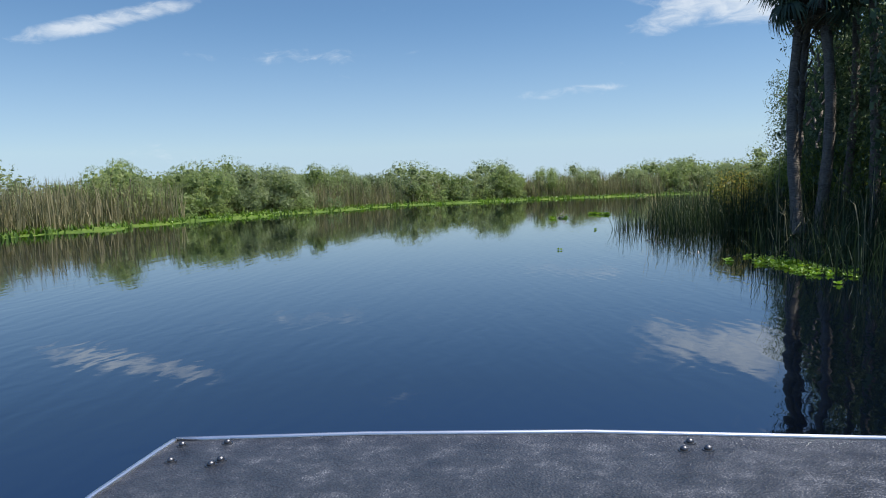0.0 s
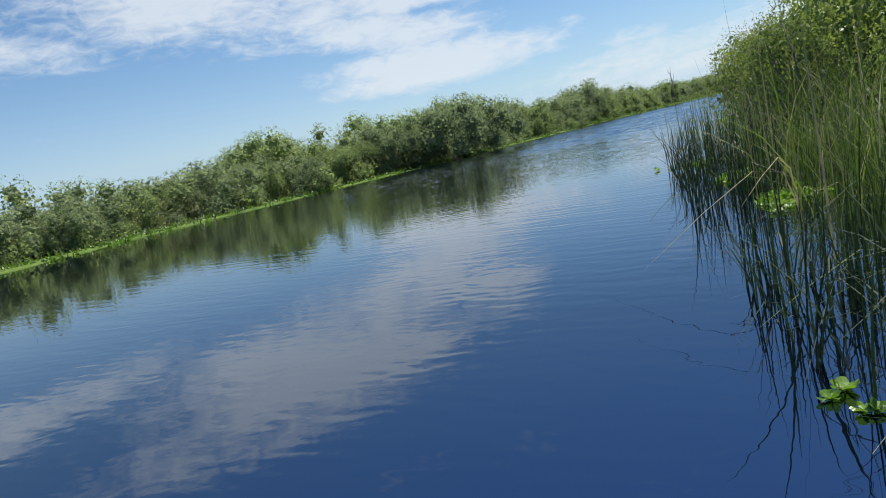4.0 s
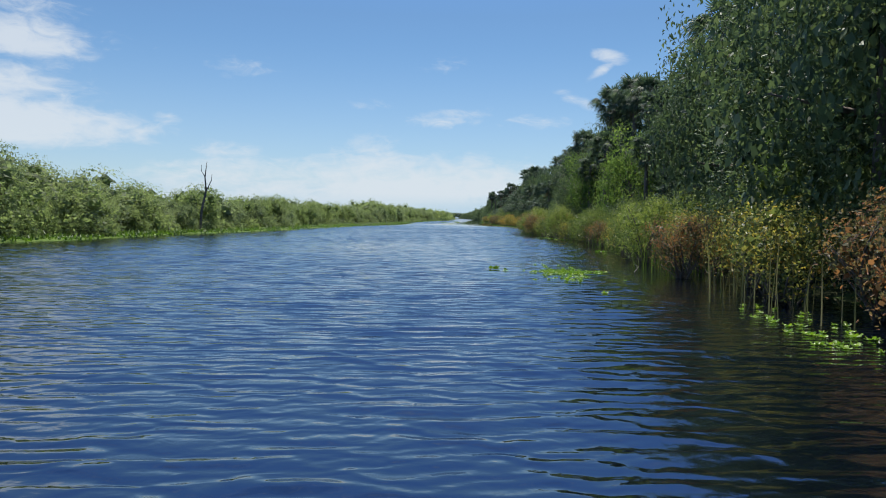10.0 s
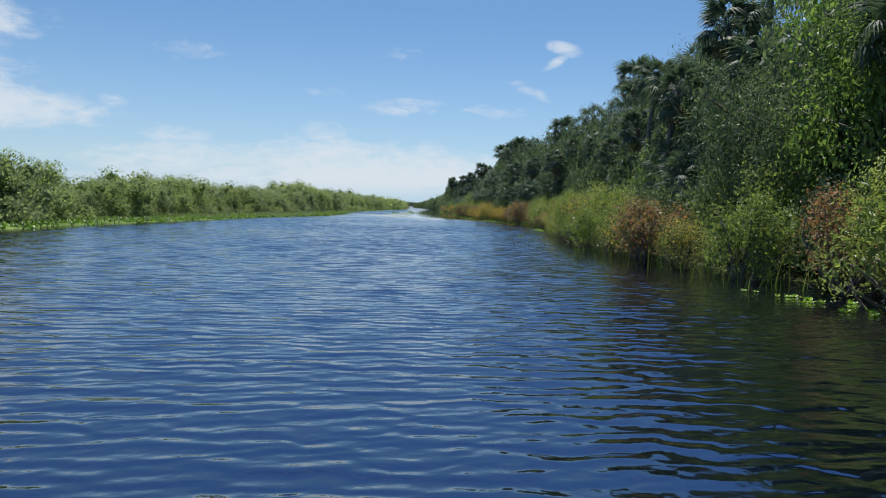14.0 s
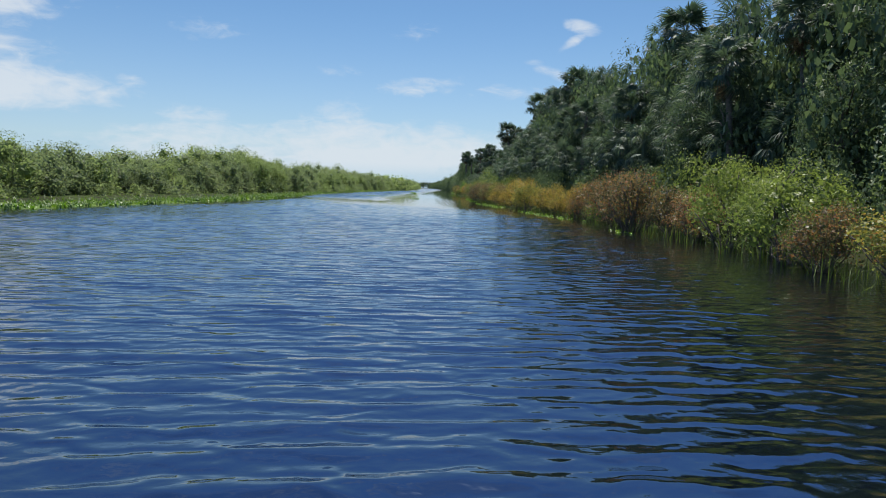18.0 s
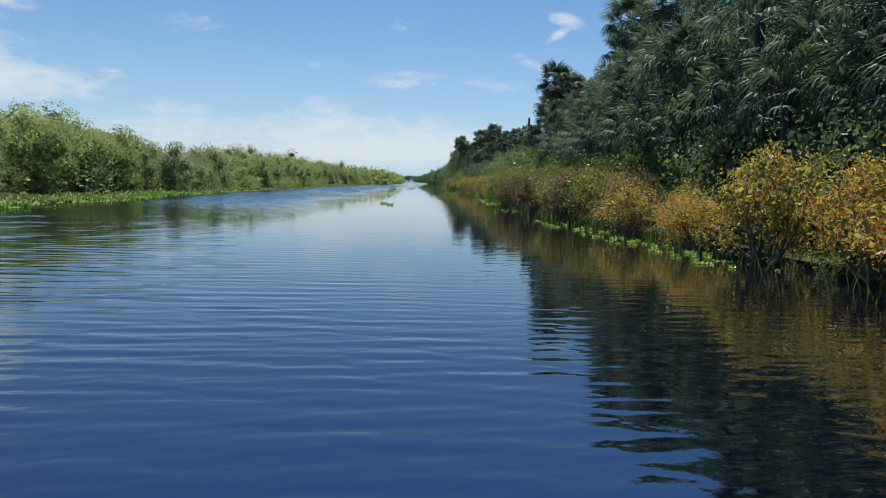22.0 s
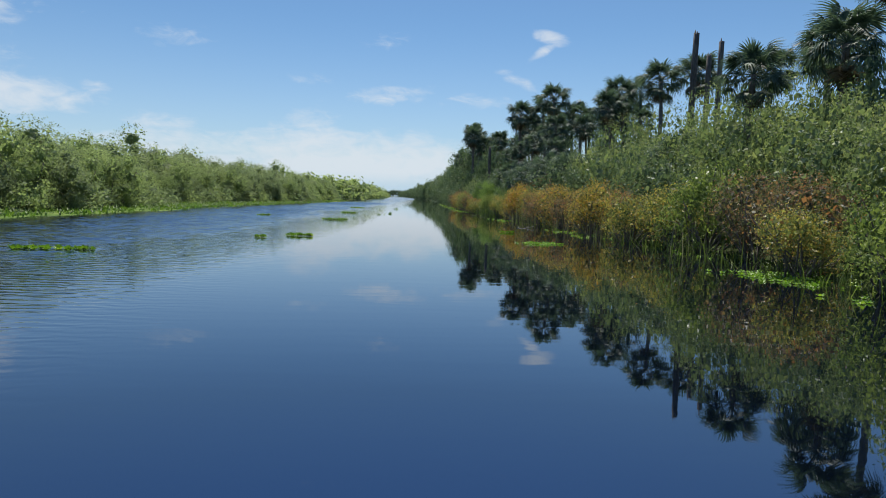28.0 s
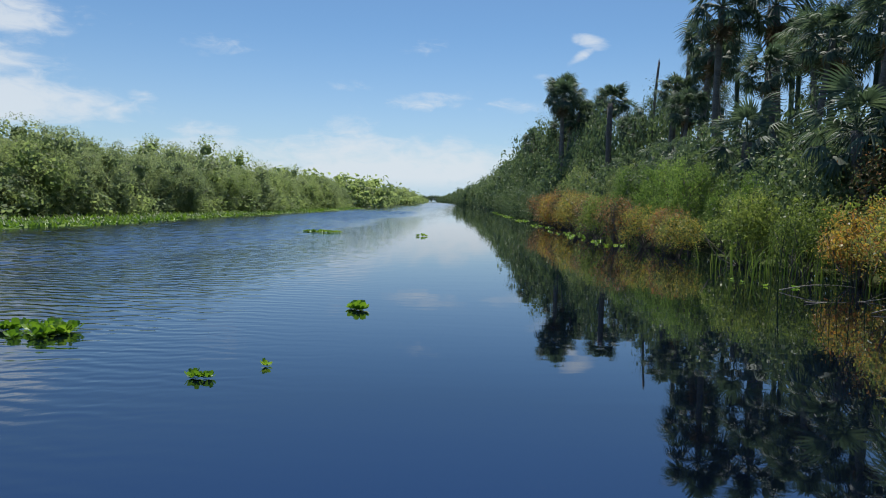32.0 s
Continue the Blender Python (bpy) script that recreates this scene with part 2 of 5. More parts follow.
    clear.inputs["B"].default_value = SKY_TINT
    L(sky.outputs[0], clear.inputs["A"])
    haze = N("ShaderNodeMix")
    haze.data_type = "RGBA"
    haze.inputs["B"].default_value = HAZE
    L(m("MULTIPLY", m("POWER", m("SUBTRACT", 1.0, m("DIVIDE", sep.outputs[2], 0.24), clamp=True), 1.6), 0.55), haze.inputs["Factor"])
    # added lift: mostly out of view, brightens the upper sky that the water mirrors
    lift = N("ShaderNodeMix")
    lift.data_type, lift.blend_type = "RGBA", "MULTIPLY"
    lift.inputs["B"].default_value = HIGH_SKY
    L(m("MULTIPLY", m("SUBTRACT", sep.outputs[2], 0.27), 3.0, clamp=True), lift.inputs["Factor"])
    L(clear.outputs["Result"], lift.inputs["A"])
    L(lift.outputs["Result"], haze.inputs["A"])
    L(haze.outputs["Result"], mix.inputs["A"])
    mix.inputs["B"].default_value = CLOUD
    bg = N("ShaderNodeBackground")
    bg.inputs["Strength"].default_value = SKY_STRENGTH
    L(mix.outputs["Result"], bg.inputs["Color"])
    out = N("ShaderNodeOutputWorld")
    L(bg.outputs[0], out.inputs[0])
    scene.world = w


build_world()
sun_data = bpy.data.lights.new("sun", "SUN")
sun_data.energy, sun_data.angle, sun_data.color = SUN_POWER, radians(0.53), (1.0, 0.95, 0.87)
sun = new("sun", sun_data)
sun_way = Vector((math.sin(radians(SUN_AZ)) * math.cos(radians(SUN_EL)), math.cos(radians(SUN_AZ)) * math.cos(radians(SUN_EL)), math.sin(radians(SUN_EL))))
sun.matrix_world = look(sun_way * 50, (0, 0, 0))


# ---- materials ----
def shader(name):
    mat = bpy.data.materials.new(name)
    mat.use_nodes = True
    nt = mat.node_tree
    nt.nodes.clear()
    out = nt.nodes.new("ShaderNodeOutputMaterial")
    return mat, nt, nt.nodes.new, nt.links.new, out


def ramp_node(N, stops):
    r = N("ShaderNodeValToRGB")
    e = r.color_ramp.elements
    while len(e) < len(stops):
        e.new(0.5)
    for i, (p, c) in enumerate(stops):
        e[i].position, e[i].color = p, (*c, 1)
    return r


def foliage(name, stops, through=0.45, rough=0.5, spec=0.3, patch=0.22, speck=0.62):
    """Leaves: each leaf its own tone from the stops, a slow shift over the plant, light shining through."""
    mat, nt, N, L, out = shader(name)
    geo, info, tex = N("ShaderNodeNewGeometry"), N("ShaderNodeObjectInfo"), N("ShaderNodeTexNoise")
    co = N("ShaderNodeTexCoord")
    L(co.outputs["Object"], tex.inputs["Vector"])
    tex.inputs["Scale"].default_value, tex.inputs["Detail"].default_value = 0.9, 3.0

    def m(op, a, b):
        n = N("ShaderNodeMath")
        n.operation = op
        for i, v in enumerate((a, b)):
            if isinstance(v, (int, float)):
                n.inputs[i].default_value = v
            else:
                L(v, n.inputs[i])
        return n.outputs[0]

    v = m("ADD", m("ADD", m("MULTIPLY", geo.outputs["Random Per Island"], speck), (0.62 - speck) / 2), m("MULTIPLY", m("SUBTRACT", tex.outputs["Fac"], 0.5), patch * 4))
    v = m("ADD", v, m("MULTIPLY", m("SUBTRACT", info.outputs["Random"], 0.3), patch * 1.6))
    r = ramp_node(N, stops)
    L(v, r.inputs["Fac"])
    bs = N("ShaderNodeBsdfPrincipled")
    bs.inputs["Roughness"].default_value, bs.inputs["Specular IOR Level"].default_value = rough, spec
    L(r.outputs["Color"], bs.inputs["Base Color"])
    tr = N("ShaderNodeBsdfTranslucent")
    warm = N("ShaderNodeMix")
    warm.data_type, warm.blend_type = "RGBA", "MULTIPLY"
    warm.inputs["Factor"].default_value = 1.0
    warm.inputs["B"].default_value = (1.12, 1.18, 0.85, 1)
    L(r.outputs["Color"], warm.inputs["A"])
    L(warm.outputs["Result"], tr.inputs["Color"])
    mx = N("ShaderNodeMixShader")
    mx.inputs[0].default_value = through
    L(bs.outputs[0], mx.inputs[1]), L(tr.outputs[0], mx.inputs[2]), L(mx.outputs[0], out.inputs[0])
    return mat


def rough_stuff(name, stops, scale, rough=0.85, bump=0.5, stretch=(1, 1, 1), spec=0.3):
    """Bark, soil, dead wood: two scales of tone and a relief."""
    mat, nt, N, L, out = shader(name)
    co, mp = N("ShaderNodeTexCoord"), N("ShaderNodeMapping")
    mp.inputs["Scale"].default_value = stretch
    L(co.outputs["Object"], mp.inputs[0])
    a, b, mix = N("ShaderNodeTexNoise"), N("ShaderNodeTexNoise"), N("ShaderNodeMath")
    a.inputs["Scale"].default_value, a.inputs["Detail"].default_value = scale, 8
    b.inputs["Scale"].default_value, b.inputs["Detail"].default_value = scale * 0.13, 3
    L(mp.outputs[0], a.inputs["Vector"]), L(mp.outputs[0], b.inputs["Vector"])
    mix.operation = "MULTIPLY_ADD"
    mix.inputs[1].default_value = 0.6
    L(a.outputs["Fac"], mix.inputs[0])
    half = N("ShaderNodeMath")
    half.operation = "MULTIPLY"
    half.inputs[1].default_value = 0.4
    L(b.outputs["Fac"], half.inputs[0]), L(half.outputs[0], mix.inputs[2])
    r = ramp_node(N, stops)
    L(mix.outputs[0], r.inputs["Fac"])
    bs, bp = N("ShaderNodeBsdfPrincipled"), N("ShaderNodeBump")
    bs.inputs["Roughness"].default_value, bs.inputs["Specular IOR Level"].default_value = rough, spec
    bp.inputs["Strength"].default_value, bp.inputs["Distance"].default_value = bump, 0.05
    L(a.outputs["Fac"], bp.inputs["Height"]), L(bp.outputs[0], bs.inputs["Normal"])
    L(r.outputs["Color"], bs.inputs["Base Color"]), L(bs.outputs[0], out.inputs[0])
    return mat


def water_material():
    mat, nt, N, L, out = shader("river_water")
    co = N("ShaderNodeTexCoord")

    def tex(scale, detail, stretch, rough=0.5, dist=0.0, turn=0.0):
        mp, t = N("ShaderNodeMapping"), N("ShaderNodeTexNoise")
        mp.inputs["Scale"].default_value = stretch
        mp.inputs["Rotation"].default_value = (0, 0, radians(turn))
        L(co.outputs["Object"], mp.inputs[0]), L(mp.outputs[0], t.inputs["Vector"])
        t.inputs["Scale"].default_value, t.inputs["Detail"].default_value = scale, detail
        t.inputs["Roughness"].default_value, t.inputs["Distortion"].default_value = rough, dist
        return t.outputs["Fac"]

    def m(op, a, b, clamp=False):
        n = N("ShaderNodeMath")
        n.operation, n.use_clamp = op, clamp
        for i, v in enumerate((a, b)):
            if isinstance(v, (int, float)):
                n.inputs[i].default_value = v
            else:
                L(v, n.inputs[i])
        return n.outputs[0]

    # wind: rippled in the middle reach of the canal, nearly still in the bend and the far reach
    sep = N("ShaderNodeSeparateXYZ")
    L(co.outputs["Object"], sep.inputs[0])
    up = N("ShaderNodeMapRange")
    up.interpolation_type = "SMOOTHSTEP"
    up.inputs["From Min"].default_value, up.inputs["From Max"].default_value = WIND[0], WIND[1]
    L(sep.outputs[1], up.inputs["Value"])
    dn = N("ShaderNodeMapRange")
    dn.interpolation_type = "SMOOTHSTEP"
    dn.inputs["From Min"].default_value, dn.inputs["From Max"].default_value = WIND[2], WIND[3]
    dn.inputs["To Min"].default_value, dn.inputs["To Max"].default_value = 1.0, 0.0
    L(sep.outputs[1], dn.inputs["Value"])
    # a breeze along the open bank in the far reach
    lee = m("ADD", m("SUBTRACT", sep.outputs[0], m("MULTIPLY", sep.outputs[1], 0.09)), 70.1)
    near = N("ShaderNodeMapRange")
    near.interpolation_type = "SMOOTHSTEP"
    near.inputs["From Min"].default_value, near.inputs["From Max"].default_value = 7.0, 15.0
    near.inputs["To Min"].default_value, near.inputs["To Max"].default_value = 0.95, 0.0
    L(lee, near.inputs["Value"])
    reach = N("ShaderNodeMapRange")
    reach.interpolation_type = "SMOOTHSTEP"
    reach.inputs["From Min"].default_value, reach.inputs["From Max"].default_value = 225.0, 275.0
    L(sep.outputs[1], reach.inputs["Value"])
    breeze = m("MULTIPLY", near.outputs[0], reach.outputs[0])
    gust = m("SUBTRACT", m("MULTIPLY", tex(0.045, 3, (1, 0.5, 1)), 2.6), 0.55, True)
    still = m("SUBTRACT", 1.0, m("MULTIPLY", reach.outputs[0], 0.88))
    wind = m("ADD", m("MULTIPLY", m("MULTIPLY", up.outputs[0], dn.outputs[0]), m("ADD", 0.45, m("MULTIPLY", gust, 0.55))), m("ADD", m("MULTIPLY", m("MULTIPLY", gust, 0.08), still), breeze), True)
    # ripples: crests lie across the canal
    swell = tex(1.0, 2.2, (1.4, 2.9, 1), 0.45, 0.5, 5)
    chop = tex(1.0, 2, (4.8, 6.0, 1), 0.5, 0.5, -14)
    fine = tex(1.0, 2, (9.0, 11.0, 1), 0.5, 0.2, 12)
    calm = tex(1.0, 1.5, (0.45, 2.4, 1), 0.4, 0.3, 3)

    def train(length, turn, distortion, spread):
        """Long, wavering wind waves, crests across the canal."""
        mp, t = N("ShaderNodeMapping"), N("ShaderNodeTexWave")
        mp.inputs["Rotation"].default_value = (0, 0, radians(turn))
        L(co.outputs["Object"], mp.inputs[0]), L(mp.outputs[0], t.inputs["Vector"])
        t.wave_type, t.bands_direction, t.wave_profile = "BANDS", "Y", "SIN"
        t.inputs["Scale"].default_value = 0.314 / length
        t.inputs["Distortion"].default_value, t.inputs["Detail"].default_value = distortion, 2.0
        t.inputs["Detail Scale"].default_value, t.inputs["Detail Roughness"].default_value = spread, 0.5
        return t.outputs["Fac"]

    h = m("ADD", m("MULTIPLY", train(0.29, 7, 7.0, 1.4), 0.36), m("MULTIPLY", train(0.17, -11, 6.0, 1.2), 0.13))
    h = m("ADD", m("ADD", h, m("MULTIPLY", swell, 0.22)), m("ADD", m("MULTIPLY", chop, 0.2), m("MULTIPLY", fine, 0.09)))
    h = m("MULTIPLY", h, m("MULTIPLY", wind, WAVES[0]))
    h = m("ADD", h, m("MULTIPLY", m("MULTIPLY", calm, WAVES[1]), m("ADD", 0.3, m("MULTIPLY", still, 0.7))))
    bp = N("ShaderNodeBump")
    bp.inputs["Strength"].default_value, bp.inputs["Distance"].default_value = 1.0, 1.0
    L(h, bp.inputs["Height"])
    bs = N("ShaderNodeBsdfPrincipled")
    tone = ramp_node(N, [(0.3, (0.0008, 0.0017, 0.004)), (0.7, (0.0013, 0.0026, 0.0058))])
    L(tex(0.05, 4, (1, 1, 1)), tone.inputs["Fac"])
    L(tone.outputs["Color"], bs.inputs["Base Color"])
    # ripples too small to see blur what the rippled reach mirrors
    L(m("ADD", m("MULTIPLY", wind, 0.04), m("ADD", m("MULTIPLY", breeze, 0.06), 0.02)), bs.inputs["Roughness"])
    bs.inputs["IOR"].default_value = 1.6
    bs.inputs["Specular IOR Level"].default_value, bs.inputs["Specular Tint"].default_value = 1.0, (0.76, 1.04, 1.45, 1)
    L(bp.outputs[0], bs.inputs["Normal"]), L(bs.outputs[0], out.inputs[0])
    return mat


def metal_deck():
    mat, nt, N, L, out = shader("worn_aluminium_deck")
    co = N("ShaderNodeTexCoord")
    a, b = N("ShaderNodeTexNoise"), N("ShaderNodeTexVoronoi")
    a.inputs["Scale"].default_value, a.inputs["Detail"].default_value, a.inputs["Roughness"].default_value = 9, 12, 0.75
    b.inputs["Scale"].default_value = 120
    L(co.outputs["Object"], a.inputs["Vector"]), L(co.outputs["Object"], b.inputs["Vector"])
    r = ramp_node(N, [(0.3, (0.02, 0.023, 0.03)), (0.7, (0.055, 0.061, 0.076))])
    L(a.outputs["Fac"], r.inputs["Fac"])
    rr = ramp_node(N, [(0.3, (0.34, 0.34, 0.34)), (0.75, (0.58, 0.58, 0.58))])
    L(a.outputs["Fac"], rr.inputs["Fac"])
    bs, bp = N("ShaderNodeBsdfPrincipled"), N("ShaderNodeBump")
    bs.inputs["Metallic"].default_value = 0.4
    bp.inputs["Strength"].default_value, bp.inputs["Distance"].default_value = 1.0, 0.0035
    L(b.outputs["Distance"], bp.inputs["Height"]), L(bp.outputs[0], bs.inputs["Normal"])
    # worn grit: pale specks where the coating is rubbed through, in patches
    c, worn, fleck = N("ShaderNodeTexNoise"), N("ShaderNodeMath"), N("ShaderNodeMix")
    c.inputs["Scale"].default_value, c.inputs["Detail"].default_value = 210, 3
    L(co.outputs["Object"], c.inputs["Vector"])
    worn.operation = "MULTIPLY"
    L(c.outputs["Fac"], worn.inputs[0]), L(a.outputs["Fac"], worn.inputs[1])
    bare = ramp_node(N, [(0.31, (0, 0, 0)), (0.42, (1, 1, 1))])
    L(worn.outputs[0], bare.inputs["Fac"])
    fleck.data_type = "RGBA"
    fleck.inputs["B"].default_value = (0.22, 0.225, 0.245, 1)
    L(bare.outputs["Color"], fleck.inputs["Factor"]), L(r.outputs["Color"], fleck.inputs["A"])
    L(fleck.outputs["Result"], bs.inputs["Base Color"]), L(rr.outputs["Color"], bs.inputs["Roughness"])
    L(bs.outputs[0], out.inputs[0])
    return mat


def plain_metal(name, colour, rough, metallic=1.0):
    mat, nt, N, L, out = shader(name)
    bs, a = N("ShaderNodeBsdfPrincipled"), N("ShaderNodeTexNoise")
    a.inputs["Scale"].default_value = 30
    r = ramp_node(N, [(0.3, tuple(c * 0.75 for c in colour)), (0.7, colour)])
    L(a.outputs["Fac"], r.inputs["Fac"]), L(r.outputs["Color"], bs.inputs["Base Color"])
    bs.inputs["Roughness"].default_value, bs.inputs["Metallic"].default_value = rough, metallic
    L(bs.outputs[0], out.inputs[0])
    return mat


WILLOW = foliage("willow_leaves", [(0.0, (0.125, 0.17, 0.068)), (0.45, (0.235, 0.29, 0.125)), (0.8, (0.32, 0.37, 0.17)), (1.0, (0.4, 0.42, 0.23))], 0.58, 0.6, 0.2, 0.2, speck=0.3)
WILLOW_GREY = foliage("greyish_willow_leaves", [(0.0, (0.115, 0.155, 0.085)), (0.5, (0.235, 0.28, 0.15)), (1.0, (0.37, 0.4, 0.25))], 0.58, 0.6, 0.2, 0.2, speck=0.3)
DARK = foliage("dark_tree_leaves", [(0.0, (0.05, 0.08, 0.044)), (0.5, (0.125, 0.175, 0.085)), (1.0, (0.25, 0.295, 0.14))], 0.32, 0.55, 0.25)
GROVE = foliage("grove_leaves", [(0.0, (0.075, 0.115, 0.05)), (0.5, (0.185, 0.235, 0.095)), (1.0, (0.32, 0.34, 0.14))], 0.45, 0.55, 0.25)
BRIGHT = foliage("bright_shrub_leaves", [(0.0, (0.07, 0.108, 0.033)), (0.45, (0.175, 0.225, 0.058)), (0.8, (0.275, 0.315, 0.085)), (1.0, (0.38, 0.37, 0.12))], 0.48, 0.45, 0.32, speck=0.5)
LEAFY = foliage("green_tree_leaves", [(0.0, (0.06, 0.11, 0.03)), (0.5, (0.155, 0.24, 0.06)), (1.0, (0.28, 0.36, 0.1))], 0.5, 0.5, 0.25)
YELLOW = foliage("yellowing_shrub_leaves", [(0.0, (0.06, 0.085, 0.032)), (0.2, (0.14, 0.17, 0.055)), (0.38, (0.28, 0.28, 0.08)), (0.54, (0.42, 0.33, 0.07)), (0.7, (0.3, 0.14, 0.055))], 0.46, 0.45, 0.32, 0.1)
AMBER = foliage("amber_shrub_leaves", [(0.0, (0.07, 0.08, 0.032)), (0.16, (0.19, 0.19, 0.06)), (0.32, (0.4, 0.33, 0.07)), (0.5, (0.48, 0.29, 0.055)), (0.68, (0.32, 0.13, 0.05))], 0.46, 0.45, 0.32, 0.1)
RUST = foliage("rusty_shrub_leaves", [(0.0, (0.065, 0.07, 0.04)), (0.25, (0.12, 0.12, 0.06)), (0.45, (0.23, 0.155, 0.078)), (0.62, (0.32, 0.145, 0.065))], 0.44, 0.5, 0.3, 0.12)
PALM = foliage("palm_fronds", [(0.0, (0.034, 0.058, 0.042)), (0.5, (0.085, 0.125, 0.082)), (1.0, (0.2, 0.235, 0.145))], 0.34, 0.58, 0.22, 0.12)
PALM_DEAD = foliage("dead_palm_fronds", [(0.0, (0.07, 0.055, 0.035)), (0.6, (0.15, 0.115, 0.07)), (1.0, (0.24, 0.19, 0.12))], 0.2, 0.7, 0.2)
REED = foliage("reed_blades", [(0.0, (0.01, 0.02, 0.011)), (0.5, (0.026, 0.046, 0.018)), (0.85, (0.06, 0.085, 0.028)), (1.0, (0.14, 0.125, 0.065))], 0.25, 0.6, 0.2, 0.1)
REED_GREEN = foliage("yellow_green_reed_blades", [(0.0, (0.035, 0.065, 0.014)), (0.5, (0.11, 0.155, 0.032)), (0.82, (0.22, 0.24, 0.06)), (1.0, (0.26, 0.22, 0.1))], 0.4, 0.6, 0.2, 0.1)
REED_DRY = foliage("dry_reed_blades", [(0.0, (0.11, 0.12, 0.06)), (0.45, (0.22, 0.2, 0.115)), (0.8, (0.3, 0.26, 0.16)), (1.0, (0.15, 0.19, 0.065))], 0.3, 0.75, 0.15, 0.1)
GRASS = foliage("marsh_grass", [(0.0, (0.045, 0.095, 0.014)), (0.5, (0.11, 0.185, 0.024)), (1.0, (0.22, 0.265, 0.05))], 0.45, 0.45, 0.4, 0.12)
LETTUCE = foliage("water_lettuce_leaves", [(0.0, (0.07, 0.16, 0.012)), (0.5, (0.16, 0.28, 0.022)), (0.85, (0.28, 0.37, 0.04)), (1.0, (0.36, 0.34, 0.08))], 0.4, 0.4, 0.4, 0.1)
BARK = rough_stuff("grey_bark", [(0.3, (0.06, 0.05, 0.04)), (0.7, (0.19, 0.165, 0.14))], 14, stretch=(1, 1, 0.3))
PALM_BARK = rough_stuff("palm_trunk_bark", [(0.3, (0.07, 0.06, 0.05)), (0.7, (0.22, 0.195, 0.165))], 10, stretch=(1, 1, 3), bump=0.8)
DEAD_WOOD = rough_stuff("weathered_dead_wood", [(0.3, (0.05, 0.042, 0.036)), (0.7, (0.17, 0.15, 0.13))], 16, stretch=(1, 1, 0.25), bump=0.8)
PALE_WOOD = rough_stuff("bleached_driftwood", [(0.3, (0.13, 0.115, 0.095)), (0.7, (0.27, 0.245, 0.21))], 16, stretch=(1, 1, 0.25))
MARSH = rough_stuff("floating_marsh_mat", [(0.3, (0.035, 0.065, 0.015)), (0.5, (0.08, 0.13, 0.024)), (0.72, (0.16, 0.2, 0.045))], 3.5, 0.85, 1.0, spec=0.08)
SOIL = rough_stuff("marsh_soil", [(0.3, (0.012, 0.014, 0.008)), (0.5, (0.03, 0.036, 0.014)), (0.62, (0.05, 0.075, 0.02)), (0.75, (0.08, 0.1, 0.03))], 1.2, 0.95, 0.6, spec=0.05)
WATER = water_material()
DECK, TRIM, BOLT = metal_deck(), plain_metal("bare_aluminium_edge", (0.75, 0.76, 0.78), 0.35), plain_metal("steel_bolt", (0.16, 0.16, 0.17), 0.4)


# ---- mesh tools ----
def mesh_of(name, verts, faces, mat, smooth=False):
    me = bpy.data.meshes.new(name)
    verts = np.asarray(verts, np.float32)
    faces = np.asarray(faces, np.int32)
    k = faces.shape[1]
    me.vertices.add(len(verts)), me.loops.add(faces.size), me.polygons.add(len(faces))
    me.vertices.foreach_set("co", verts.ravel())
    me.loops.foreach_set("vertex_index", faces.ravel())
    me.polygons.foreach_set("loop_start", np.arange(0, faces.size, k, dtype=np.int32))
    me.polygons.foreach_set("use_smooth", np.full(len(faces), smooth))
    me.update(calc_edges=True)
    me.materials.append(mat)
    return me


def part(name, mesh, parent, label=""):
    ob = new(name, mesh)
    ob.parent = parent
    return tagged(ob, label)


def thing(name, label, category, group="", kind=""):
    return tagged(new(name), label, category, group, kind)


class Bag:
    """Collects quads and triangles (as quads with a doubled corner left out) of one mesh."""

    def __init__(self):
        self.v, self.f, self.n = [], [], 0

    def add(self, verts, faces):
        verts = np.asarray(verts, float)
        self.v.append(verts.reshape(-1, 3))
        self.f.append(np.asarray(faces, int).reshape(-1, 4) + self.n)
        self.n += len(self.v[-1])

    def mesh(self, name, mat, smooth=False):
        return mesh_of(name, np.concatenate(self.v), np.concatenate(self.f), mat, smooth)


def unit(a):
    return a / (np.linalg.norm(a, axis=-1, keepdims=True) + 1e-9)


def leaves(bag, at, face, length, width, fold=0.18, droop=0.12, hang=0.35, oval=False):
    """One folded leaf at each place, its upper side turned roughly to face."""
    n = len(at)
    up = unit(face)
    way = unit(np.cross(up, rng.normal(size=(n, 3))) + np.array([0, 0, -hang]))
    side = unit(np.cross(up, way))
    up = np.cross(way, side)
    l, w = np.broadcast_to(length, n)[:, None], np.broadcast_to(width, n)[:, None]
    if oval:
        a, b, tip = at + way * l * 0.3, at + way * l * 0.7 - up * l * droop * 0.4, at + way * l - up * l * droop
        s, t = side * w * 0.46 + up * w * fold, side * w * 0.38 + up * w * fold * 0.8
        s2, t2 = up * w * fold * 2 - s, up * w * fold * 1.6 - t
        v = np.stack([at, a + s, b + t, tip, b + t2, a + s2], 1)
        f = np.arange(n)[:, None] * 6
        bag.add(v, np.concatenate([f + np.array([[0, 1, 2, 3]]), f + np.array([[0, 3, 4, 5]])]))
        return
    mid = at + way * l * 0.45
    tip = at + way * l - up * l * droop
    v = np.stack([at, mid + side * w * 0.5 + up * w * fold, tip, mid - side * w * 0.5 + up * w * fold], 1)
    bag.add(v, np.arange(4 * n).reshape(n, 4))


